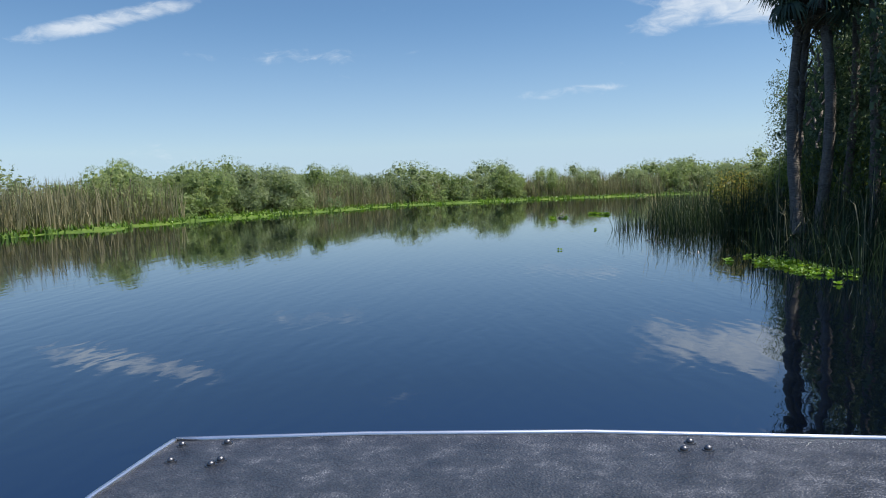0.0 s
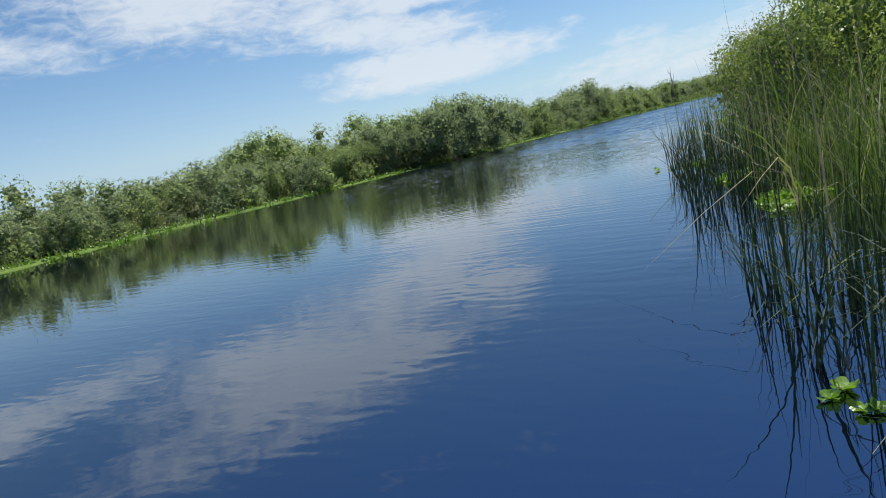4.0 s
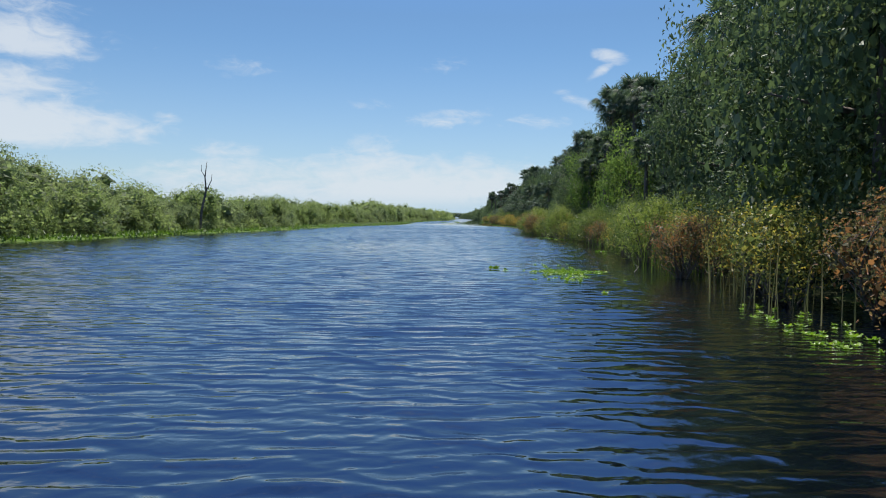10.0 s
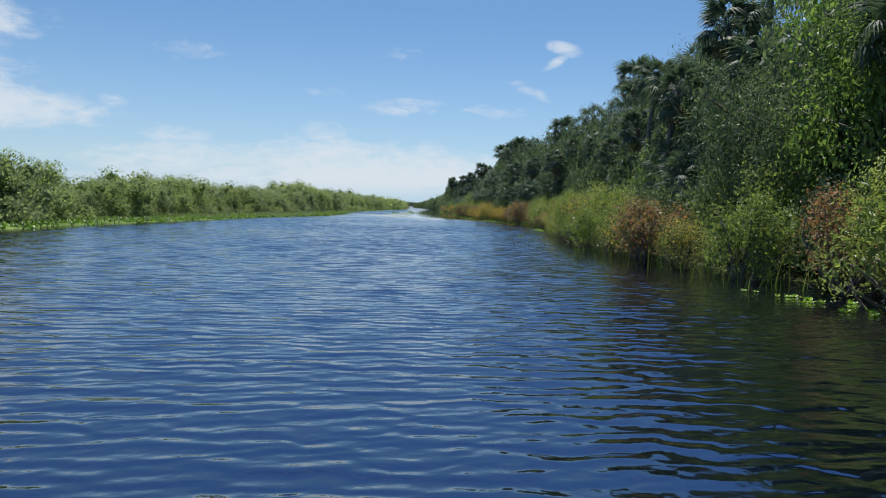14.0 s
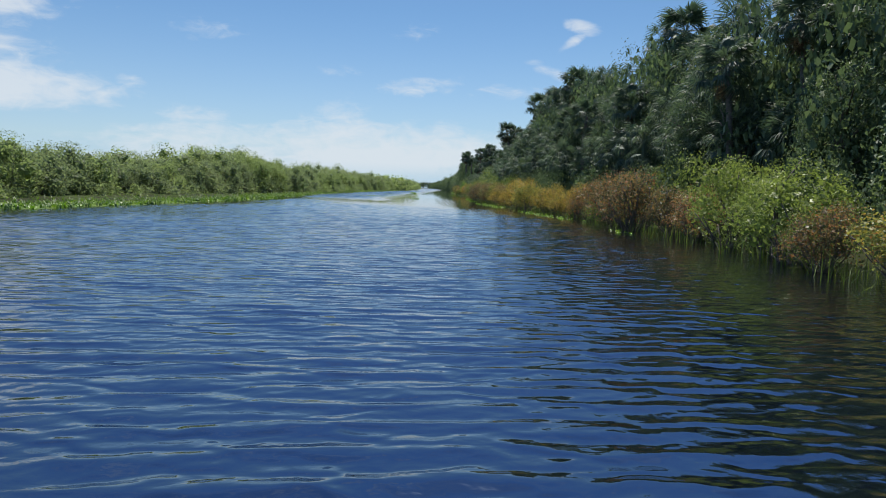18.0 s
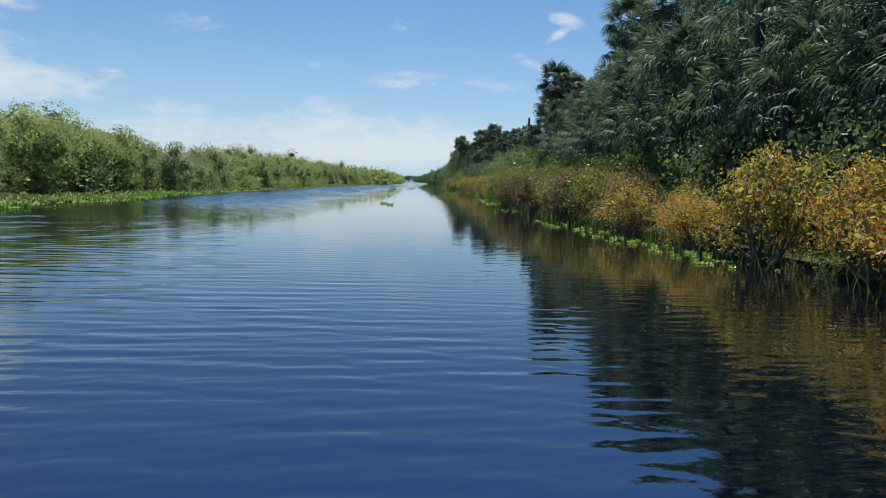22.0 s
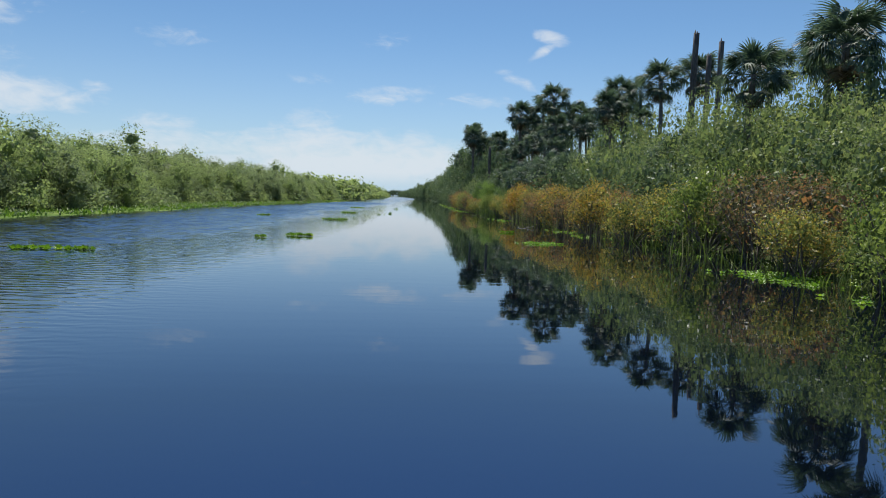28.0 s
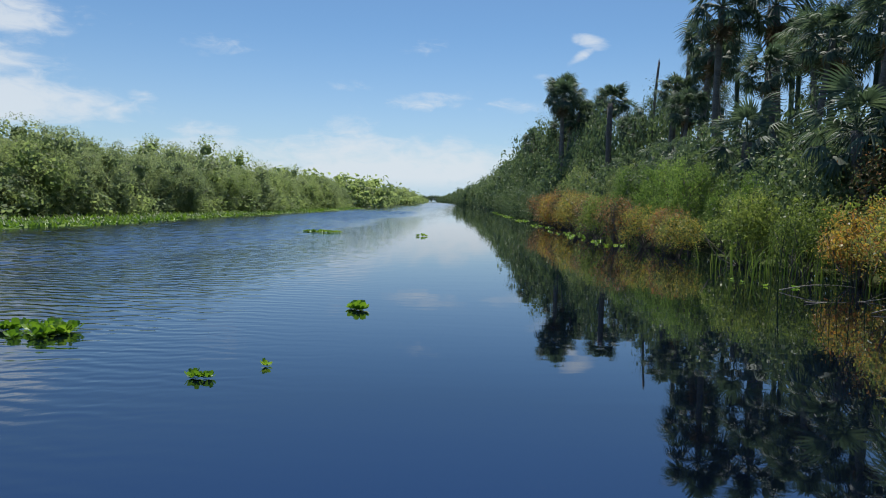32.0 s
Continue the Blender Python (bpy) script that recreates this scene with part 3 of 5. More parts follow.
def tube(bag, pts, radii, sides=6):
    pts, radii = np.asarray(pts, float), np.asarray(radii, float)
    way = unit(np.gradient(pts, axis=0))
    ref = np.array([0.31, 0.87, 0.11])
    a = unit(np.cross(way, ref))
    b = np.cross(way, a)
    ang = np.arange(sides) * 2 * np.pi / sides
    ring = pts[:, None] + radii[:, None, None] * (np.cos(ang)[None, :, None] * a[:, None] + np.sin(ang)[None, :, None] * b[:, None])
    m = len(pts)
    i, j = np.meshgrid(np.arange(m - 1), np.arange(sides), indexing="ij")
    k = (j + 1) % sides
    f = np.stack([i * sides + j, i * sides + k, (i + 1) * sides + k, (i + 1) * sides + j], -1).reshape(-1, 4)
    bag.add(ring.reshape(-1, 3), f)
    # close the far end
    e = (m - 1) * sides
    if sides >= 4:
        bag.f.append(np.array([[e, e + 1, e + 2, e + 3]]) + bag.n - m * sides)
        if sides == 6:
            bag.f.append(np.array([[e, e + 3, e + 4, e + 5]]) + bag.n - m * sides)


def bend_path(a, b, sag, n=6):
    a, b = np.asarray(a, float), np.asarray(b, float)
    t = np.linspace(0, 1, n)[:, None]
    off = rng.normal(size=3) * sag * np.linalg.norm(b - a)
    return a + (b - a) * t + np.sin(np.pi * t) * off


def core(c, size, lumps, fill, most):
    """Crossed leafy sprays that fill the inside of each bough: corner places, four to a spray."""
    n = lumps * fill
    k = np.repeat(np.arange(lumps), fill)
    d = unit(rng.normal(size=(n, 3)))
    a = unit(np.cross(d + rng.normal(size=(n, 3)) * 1.1, rng.normal(size=(n, 3))))
    b = unit(np.cross(a, d + rng.normal(size=(n, 3)) * 1.1))
    s = (size[k] * rng.uniform(0.3, 0.5, n) * (26 / fill) ** 0.5 * 0.9)
    s = np.minimum(s, most * rng.uniform(0.7, 1.1, n))
    o = c[k] * 0.97 + d * (np.maximum(0.96 * size[k] - s, 0.1 * size[k]) * rng.random(n) ** 0.3)[:, None]
    s = s[:, None]
    j = rng.uniform(0.6, 1.2, (4, n, 1))
    return np.stack([o - a * s * j[0], o + b * s * 0.72 * j[1], o + a * s * j[2], o - b * s * 0.72 * j[3]], 1).reshape(-1, 3)


def mound(bag, c, r, squash):
    """A lumpy inner mass of crowded twigs and leaves, under the outer leaves of one bough."""
    u, v = np.meshgrid(np.arange(8) * np.pi / 4, np.linspace(0.12, np.pi - 0.12, 7))
    k = r * rng.uniform(0.6, 1.2, u.shape)
    p = np.stack([np.cos(u) * np.sin(v) * k, np.sin(u) * np.sin(v) * k, np.cos(v) * k * squash], -1).reshape(-1, 3) + c
    p[:, 2] = np.maximum(p[:, 2], 0.03)
    i, j = np.meshgrid(np.arange(6), np.arange(8), indexing="ij")
    bag.add(p, np.stack([i * 8 + j, i * 8 + (j + 1) % 8, (i + 1) * 8 + (j + 1) % 8, (i + 1) * 8 + j], -1).reshape(-1, 4))


def crown_places(n, rx, rz, base, lumps=11, depth=0.4, fill=26, spray=0.16, even=False):
    """Places of leaves over a crown made of rounded boughs: n places and the outward ways there."""
    i = np.arange(lumps)
    zc = 0.97 - 1.6 * (i + 0.5) / lumps
    a = i * 2.39996 + rng.random() * 6.28
    c = np.stack([np.cos(a) * np.sqrt(1 - zc ** 2), np.sin(a) * np.sqrt(1 - zc ** 2), zc], 1) + rng.normal(size=(lumps, 3)) * 0.14
    c *= rng.uniform(0.56, 0.7, (lumps, 1)) if even else rng.uniform(0.46, 0.68, (lumps, 1))
    size = (rng.uniform(0.3, 0.42, lumps) if even else rng.uniform(0.27, 0.46, lumps)) * (14 / lumps) ** 0.3
    heart = core(c, size, lumps, fill, spray / rx)
    k = rng.choice(lumps, n, p=size ** 2 / (size ** 2).sum())
    d = unit(rng.normal(size=(n, 3)) + c[k] * 1.1 + np.array([0, 0, 0.35]))
    p = c[k] + d * (size[k] * (1 - depth * rng.random(n) ** 2))[:, None]
    out = []
    for q in (p, heart):
        q = q * np.array([rx, rx, rz])
        q[:, 2] += base + rz * 0.5
        q[:, 2] = np.abs(q[:, 2] - 0.06) + 0.06
        out.append(q)
    inner = np.c_[c[:, :2] * rx, c[:, 2] * rz + base + rz * 0.5, size * rx]
    return out[0], d, out[1], inner


def shrub_crown(height, width, clumps, per, leaf, slim, base=0.0, spread=0.14, lumps=11, fill=16, spray=0.32, oval=False, even=False):
    """The leaves of a shrub, and where its clumps sit."""
    p, d, heart, inner = crown_places(clumps, width / 2, (height - base) / 1.5, base, lumps, 0.22 if even else 0.4, fill, spray, even)
    n = clumps * per
    c = np.repeat(np.arange(clumps), per)
    at = p[c] + rng.normal(size=(n, 3)) * spread
    at[:, 2] = np.maximum(at[:, 2], 0.05)
    face = d[c] + rng.normal(size=(n, 3)) * (0.75 if even else 0.5)
    bag = Bag()
    leaves(bag, at, face, leaf * rng.uniform(0.7, 1.3, n), leaf * slim * rng.uniform(0.75, 1.2, n), oval=oval)
    bag.add(heart, np.arange(len(heart)).reshape(-1, 4))
    if even:
        for q in inner:
            if q[2] > 0.15 * height:
                mound(bag, q[:3], q[3] * (0.46 if q[2] < 0.6 * height else 0.36), (height - base) / 1.5 / (width / 2))
    return bag, p


def make_shrub(label, height, width, mat, clumps, per, leaf, slim, stems=6, base=0.0, spread=0.14, group="", name="shrub", twigs=6, lumps=11, oval=False, spray=0.09, fill=64, even=False):
    """A many-stemmed shrub: trunk (its stems) and crown."""
    th = thing(name, label, "shrub", group)
    wood = Bag()
    bag, p = shrub_crown(height, width, clumps, per, leaf, slim, base, spread, lumps, fill, spray, oval, even)
    ends = p[rng.choice(len(p), stems + twigs)]
    for i, e in enumerate(ends):
        foot = np.array([*rng.normal(size=2) * 0.10 * width * 0.5, -0.25])
        tube(wood, bend_path(foot, e, 0.08, 5), np.linspace(0.045, 0.012, 5) * (height / 3) ** 0.6, 4)
    part("trunk", wood.mesh("shrub_stems", BARK, True), th)
    part("crown", bag.mesh("shrub_leaves", mat), th)
    return th


class Mass:
    """Plants past counting: turned and sized copies of a few leaf masses, joined into one mesh."""

    def __init__(self, bags):
        self.src = [(np.concatenate(b.v), np.concatenate(b.f)) for b in bags]
        self.out = Bag()

    def put(self, x, y, z, scale=1.0, tall=1.0):
        v, f = self.src[rng.integers(len(self.src))]
        a = rng.random() * 6.283
        c, s = math.cos(a), math.sin(a)
        q = v * np.array([scale, scale, scale * tall])
        self.out.add(np.stack([q[:, 0] * c - q[:, 1] * s + x, q[:, 0] * s + q[:, 1] * c + y, q[:, 2] + z], 1), f)

    def done(self, name, mat, label, category):
        return tagged(new(name, self.out.mesh(name, mat)), label, category, kind="stuff")


def make_tree(label, height, width, mat, clumps, per, leaf, slim, base, group="", spread=0.35):
    """A broad-leaved tree: trunk with limbs, crown."""
    th = thing("tree", label, "tree", group)
    wood = Bag()
    top = np.array([rng.normal() * 0.5, rng.normal() * 0.5, height * 0.72])
    axis = bend_path((0, 0, -0.3), top, 0.05, 8)
    tube(wood, axis, np.linspace(0.2, 0.07, 8) * height / 9, 6)
    p, d, heart, inner = crown_places(clumps, width / 2, (height - base) / 1.5, base, 22, 0.5, 120, max(0.1, leaf * 0.75))
    for e in p[rng.choice(len(p), 10)]:
        k = int(np.clip(np.searchsorted(axis[:, 2], e[2] * 0.62), 2, 6))
        tube(wood, bend_path(axis[k], e, 0.1), np.linspace(0.075, 0.015, 6) * height / 9, 4)
    part("trunk", wood.mesh("tree_wood", BARK, True), th)
    bag, n = Bag(), clumps * per
    c = np.repeat(np.arange(clumps), per)
    at = p[c] + rng.normal(size=(n, 3)) * spread
    face = d[c] + rng.normal(size=(n, 3)) * 0.5
    leaves(bag, at, face, leaf * rng.uniform(0.7, 1.3, n), leaf * slim * rng.uniform(0.8, 1.2, n))
    bag.add(heart, np.arange(len(heart)).reshape(-1, 4))
    part("crown", bag.mesh("tree_leaves", mat), th)
    return th


def frond_mesh(mat, stalk, blade, segments, droop, seed):
    """A fan-shaped palm leaf along +x with its stalk."""
    r = np.random.default_rng(seed)
    bag = Bag()
    t = np.linspace(0, 1, 4)
    line = np.stack([t * stalk, 0 * t, -droop * 0.25 * stalk * t ** 2], 1)
    tube(bag, line, np.full(4, 0.018), 4)
    hub = line[-1]
    for a in np.linspace(-1.9, 1.9, segments):
        a += r.normal() * 0.03
        l = blade * (1.0 - 0.28 * abs(a) / 1.9) * r.uniform(0.9, 1.06)
        way = np.array([np.cos(a), np.sin(a), 0.0])
        side = np.array([-np.sin(a), np.cos(a), 0.0])
        lift = 0.22 * math.cos(a * 0.8)
        limp = 0.6 + 0.5 * r.random()
        q = []
        for s, w in ((0.06, 0.016), (0.45, 0.046), (0.78, 0.028), (1.0, 0.004)):
            z = lift * s - droop * (s ** 2.8) * limp - 0.1 * abs(a) * s
            q.append(hub + way * l * s * (1 - 0.25 * droop * s) + side * w * l + np.array([0, 0, z * l]))
            q.append(hub + way * l * s * (1 - 0.25 * droop * s) - side * w * l + np.array([0, 0, z * l]))
        bag.add(q, [[0, 1, 3, 2], [2, 3, 5, 4], [4, 5, 7, 6]])
    return bag.mesh("fan_frond", mat)


FRONDS = [frond_mesh(PALM, 0.95, 0.95, 23, 0.65, 1), frond_mesh(PALM, 1.05, 0.92, 22, 0.95, 2), frond_mesh(PALM, 0.8, 1.0, 23, 0.45, 3)]
PLAIN_FRONDS = [frond_mesh(PALM, 1.0, 0.95, 12, 0.7, 6), frond_mesh(PALM, 1.1, 0.92, 12, 1.0, 7)]
FRONDS_DEAD = [frond_mesh(PALM_DEAD, 0.9, 0.85, 16, 1.1, 4), frond_mesh(PALM_DEAD, 0.8, 0.8, 14, 1.3, 5)]


def make_palm(label, height, lean, count, dead, size, group="", boots=False):
    """A cabbage palm: trunk, each green frond, each dead hanging frond."""
    th = thing("palm_tree", label, "palm tree", group)
    wood = Bag()
    top = np.array([lean[0], lean[1], height])
    axis = bend_path((0, 0, -0.3), top, 0.03, 14)
    rad = np.linspace(0.2, 0.145, 14) * (1 + 0.07 * np.sin(np.arange(14) * 2.7))
    rad[0] *= 1.25
    tube(wood, axis, rad, 8)
    if boots:
        for z in np.linspace(0.35, 0.97, 26):
            c = axis[0] + (top - axis[0]) * z
            a = rng.random() * 6.28
            w = np.array([math.cos(a), math.sin(a), 0])
            tube(wood, [c + w * 0.12, c + w * 0.26 + (0, 0, 0.22)], [0.05, 0.025], 4)
    part("trunk", wood.mesh("palm_trunk", PALM_BARK, True), th)
    tip = top
    for i in range(count):
        a = i * 2.39996 + rng.normal() * 0.15
        e = math.radians(84 - 122 * ((i + 0.5) / count) ** 0.85 + rng.normal() * 6)
        ob = part("frond", FRONDS[rng.integers(3)], th)
        s = size * rng.uniform(0.88, 1.12)
        ob.matrix_local = Matrix.Translation(tip) @ Euler((rng.normal() * 0.25, -e, a)).to_matrix().to_4x4() @ Matrix.Scale(s, 4)
    for i in range(dead):
        a = i * 2.39996 + 1.0
        e = math.radians(-62 - rng.random() * 22)
        ob = part("dead_frond", FRONDS_DEAD[rng.integers(2)], th, "brown dead hanging fan frond")
        ob.matrix_local = Matrix.Translation(tip - np.array([0, 0, 0.12])) @ Euler((rng.normal() * 0.2, -e, a)).to_matrix().to_4x4() @ Matrix.Scale(size * rng.uniform(0.8, 1.05), 4)
    return th


def palm_head(count, size, trunk):
    """A palm's fronds and trunk as one leaf mass, for the thick of the forest."""
    bag = Bag()
    tube(bag, [(0, 0, 0), (0.1, 0, trunk * 0.5), (0, 0.05, trunk)], [0.17, 0.15, 0.14], 6)
    src = [(np.array([v.co[:] for v in f.vertices]), np.array([q.vertices[:] for q in f.polygons if len(q.vertices) == 4])) for f in PLAIN_FRONDS]
    for i in range(count):
        v, f = src[rng.integers(len(src))]
        e = math.radians(80 - 135 * ((i + 0.5) / count) ** 0.9 + rng.normal() * 7)
        m = np.array(Euler((rng.normal() * 0.3, -e, i * 2.39996 + rng.normal() * 0.2)).to_matrix()) * size * rng.uniform(0.85, 1.1)
        bag.add(v @ m.T + np.array([0, 0, trunk]), f)
    return bag


def blades(bag, foot, height, lean, width, parts=3, kink=0.0):
    """Upright reed or grass blades: tapered strips that arch over."""
    n = len(foot)
    a = rng.random(n) * 6.283
    out = np.stack([np.cos(a), np.sin(a), 0 * a], 1)
    side = np.stack([-np.sin(a), np.cos(a), 0 * a], 1)
    h, l, w = (np.broadcast_to(q, n)[:, None] for q in (height, lean, width))
    snap = ((rng.random(n) < kink) * rng.uniform(0.4, 1.2, n))[:, None]
    rows = []
    for s in np.linspace(0, 1, parts + 1):
        c = foot + out * l * h * s ** 2 + np.array([0, 0, 1.0]) * h * (s - 0.35 * l * s ** 3)
        if kink > 0 and s > 0.5:
            c = c + snap * (s - 0.5) * h * (out * 0.9 - np.array([0, 0, 1.35]))
        ww = w * (1 - s ** 2.5 * 0.9)
        rows += [c - side * ww / 2, c + side * ww / 2]
    v = np.stack(rows, 1)
    k = 2 * (parts + 1)
    f = np.array([[2 * i, 2 * i + 1, 2 * i + 3, 2 * i + 2] for i in range(parts)])
    bag.add(v, (np.arange(n)[:, None, None] * k + f[None]).reshape(-1, 4))


def rosettes(bag, at, size, n_leaves=9, rise=0.55):
    """Floating rosettes: cupped, blunt leaves round each centre."""
    n = len(at)
    c = np.repeat(np.arange(n), n_leaves)
    a = np.tile(np.arange(n_leaves) * 2.39996, n) + np.repeat(rng.random(n) * 6.28, n_leaves)
    e = np.tile(np.linspace(0.15, 1.15, n_leaves), n) * rise + rng.normal(size=n * n_leaves) * 0.1
    s = (np.broadcast_to(size, n)[c] * rng.uniform(0.7, 1.15, n * n_leaves))[:, None]
    out = np.stack([np.cos(a) * np.cos(e), np.sin(a) * np.cos(e), np.sin(e)], 1)
    side = np.stack([-np.sin(a), np.cos(a), 0 * a], 1)
    up = np.cross(out, side)
    o = at[c] + np.array([0, 0, 0.01])
    rows = []
    for t, w, z in ((0.04, 0.10, 0.0), (0.62, 0.34, -0.05), (1.0, 0.26, 0.06)):
        rows += [o + out * s * t - side * s * w + up * s * (z - 0.05), o + out * s * t + up * s * (z + 0.02), o + out * s * t + side * s * w + up * s * (z - 0.05)]
    v = np.stack(rows, 1)
    f = np.array([[0, 1, 4, 3], [1, 2, 5, 4], [3, 4, 7, 6], [4, 5, 8, 7]])
    bag.add(v, (np.arange(n * n_leaves)[:, None, None] * 9 + f[None]).reshape(-1, 4))


# ---- banks ----
def along(line, step, start=0.0, stop=None):
    """Places every step metres along a polyline, with the direction there."""
    line = np.asarray(line, float)
    seg = np.linalg.norm(np.diff(line, axis=0), axis=1)
    s = np.r_[0, np.cumsum(seg)]
    q = np.arange(start, s[-1] if stop is None else min(stop, s[-1]), step)
    p = np.stack([np.interp(q, s, line[:, 0]), np.interp(q, s, line[:, 1])], 1)
    d = unit(np.stack([np.interp(q + 1.0, s, line[:, 0]), np.interp(q + 1.0, s, line[:, 1])], 1) - np.stack([np.interp(q - 1.0, s, line[:, 0]), np.interp(q - 1.0, s, line[:, 1])], 1))
    return p, d


RIGHT = [(150, 9), (40, 9), (10, 8), (-10, 6), (-17, 5.6), (-22, 5.2), (-27, 7), (-30.5, 10), (-33.2, 13), (-35, 19), (-37, 26), (-38.6, 36), (-38.8, 45), (-39, 60),
         (-38.4, 70), (-37.2, 78), (-35.6, 90), (-33.4, 104), (-32, 120), (-33, 134), (-31, 148), (-27.6, 163), (-25.6, 180), (-24.8, 200), (-25, 215), (-25, 232),
         (-24, 252), (-21.5, 275), (-18.4, 298), (-17.4, 320), (-17.4, 345), (-15.6, 370), (-12.6, 406), (-9, 446), (4, 620), (30, 1150), (58, 1900)]
LEFT = [(150, -24), (40, -22), (-5, -19), (-25, -16), (-39, -12), (-48, -8), (-57, -3), (-63, 7), (-66.5, 18), (-66.5, 32), (-65.5, 45), (-63.5, 60), (-63, 80), (-62, 98),
        (-59, 118), (-56, 142), (-54, 165), (-51, 190), (-47.5, 208), (-45, 230), (-45.5, 262), (-44, 290), (-41.5, 322), (-38.5, 360), (-33, 412), (-30, 446), (-17, 620), (8, 1150), (40, 1900)]


def smooth_rise(v, lo, hi):
    t = np.clip((v - lo) / (hi - lo), 0, 1)
    return t * t * (3 - 2 * t)


def water_sheet():
    """The river's surface: wind waves stand as relief in the rippled reach, the rest lies flat."""
    r, step = np.random.default_rng(11), 0.056
    y = np.r_[np.arange(20.0, 250.0, step), np.arange(250.0, 440.0, 0.09)]
    left = np.interp(y, [q[1] for q in LEFT[4:]], [q[0] for q in LEFT[4:]])
    right = np.interp(y, [q[1] for q in RIGHT[9:]], [q[0] for q in RIGHT[9:]])
    u = np.linspace(0, 1, 70)
    gx = left[:, None] + (right - left)[:, None] * u
    gy = np.repeat(y[:, None], len(u), 1)
    gust = sum(np.sin(gx * a + gy * b + c) for a, b, c in ((0.21, 0.13, 1.0), (-0.17, 0.29, 4.0), (0.4, -0.11, 2.0), (0.08, 0.07, 0.5))) / 4
    z = np.zeros_like(gx)
    n = 26
    for k in range(n):
        length = 0.19 * 2.8 ** ((k + r.random()) / n)
        turn, q = r.normal() * 0.34, 2 * np.pi / length
        swing = 1.0 + 0.7 * np.sin(gx * r.uniform(0.1, 0.5) + gy * r.uniform(0.1, 0.4) + r.random() * 6)
        z += np.sin(q * (gx * math.sin(turn) + gy * math.cos(turn)) + r.random() * 6.28) * swing / q
    z *= WAVE_SLOPE * math.sqrt(2 / n) * (0.85 + 0.45 * gust)
    blown = smooth_rise(gy, WIND[0], WIND[1]) * (1 - smooth_rise(gy - 42 * (1 - u) ** 2, WIND[2], WIND[3]))
    off = u * (right - left)[:, None] + 2.5 * gust
    breeze = (1 - smooth_rise(off, 8.0, 11.5)) * smooth_rise(gy, 225.0, 262.0) * (1 - smooth_rise(gy, 425.0, 438.0))
    z *= np.maximum(blown, 1.25 * breeze) * np.clip(np.minimum(u, 1 - u) * 16, 0, 1)
    m = len(y)
    grid = np.stack([np.c_[np.full(m, -3000.0), gx, np.full(m, 3000.0)], np.repeat(y[:, None], len(u) + 2, 1), np.c_[np.zeros(m), z, np.zeros(m)]], -1)
    k = len(u) + 2
    i, j = np.meshgrid(np.arange(m - 1), np.arange(k - 1), indexing="ij")
    f = np.stack([i * k + j, i * k + j + 1, (i + 1) * k + j + 1, (i + 1) * k + j], -1).reshape(-1, 4)
    e, s = m * k, 3000.0
    v = np.concatenate([grid.reshape(-1, 3), [(-s, -s, 0), (s, -s, 0), (s, y[0], 0), (-s, y[0], 0), (-s, y[-1], 0), (s, y[-1], 0), (s, 4500, 0), (-s, 4500, 0)]])
    f = np.concatenate([f, [[e, e + 1, e + 2, e + 3], [e + 4, e + 5, e + 6, e + 7]]])
    return mesh_of("water", v, f, WATER, True)


def ground_and_water():
    poly = np.array(RIGHT + LEFT[::-1], float)
    xs = np.r_[-3000, -1500, -800, -400, -250, np.arange(-180, 101, 3.0), 160, 300, 700, 1500, 3000]
    ys = np.r_[-3000, -1200, -500, -250, np.arange(-90, 451, 3.0), np.arange(470, 1951, 37.0), 2400, 3200, 4500]
    gx, gy = np.meshgrid(xs, ys, indexing="ij")
    p = np.stack([gx.ravel(), gy.ravel()], 1)
    a, b = poly, np.roll(poly, -1, 0)
    best, inside = np.full(len(p), 1e9), np.zeros(len(p), bool)
    for q, r in zip(a, b):
        d = r - q
        t = np.clip(((p - q) @ d) / (d @ d), 0, 1)
        best = np.minimum(best, np.linalg.norm(p - q - t[:, None] * d, axis=1))
        cross = (q[1] > p[:, 1]) != (r[1] > p[:, 1])
        with np.errstate(divide="ignore", invalid="ignore"):
            inside ^= cross & (p[:, 0] < (r[0] - q[0]) * (p[:, 1] - q[1]) / (r[1] - q[1]) + q[0])
    sd = np.where(inside, -best, best)
    z = np.clip((sd - 2.6) * 0.12, -1.5, 0.32) + np.where(sd > 3, rng.normal(size=len(p)) * 0.05, 0)
    nx, ny = len(xs), len(ys)
    i, j = np.meshgrid(np.arange(nx - 1), np.arange(ny - 1), indexing="ij")
    f = np.stack([i * ny + j, (i + 1) * ny + j, (i + 1) * ny + j + 1, i * ny + j + 1], -1).reshape(-1, 4)
    g = new("ground", mesh_of("ground", np.c_[p, z], f, SOIL, True))
    tagged(g, "dark marshy soil under the plants of both banks", "ground", kind="structure")
    w = new("water", water_sheet())
    tagged(w, "dark blue river water with small wind ripples", "river", kind="structure")


ground_and_water()


class Kind:
    """Copies of one plant, the first being the plant itself."""

    def __init__(self, made):
        self.ob, self.used = made, False

    def put(self, x, y, z=0.1, turn=None, scale=1.0, tall=1.0):
        turn = rng.random() * 6.283 if turn is None else turn
        m = Matrix.Translation((x, y, z)) @ Matrix.Rotation(turn, 4, "Z")
        if not self.used:
            self.ob.matrix_world, self.used, ob = m, True, self.ob
        else:
            ob = copy_thing(self.ob, m)
        ob.scale = (scale, scale, scale * tall)
        return ob


LG, RG = "shrubs on the open bank", "shrubs on the wooded bank"
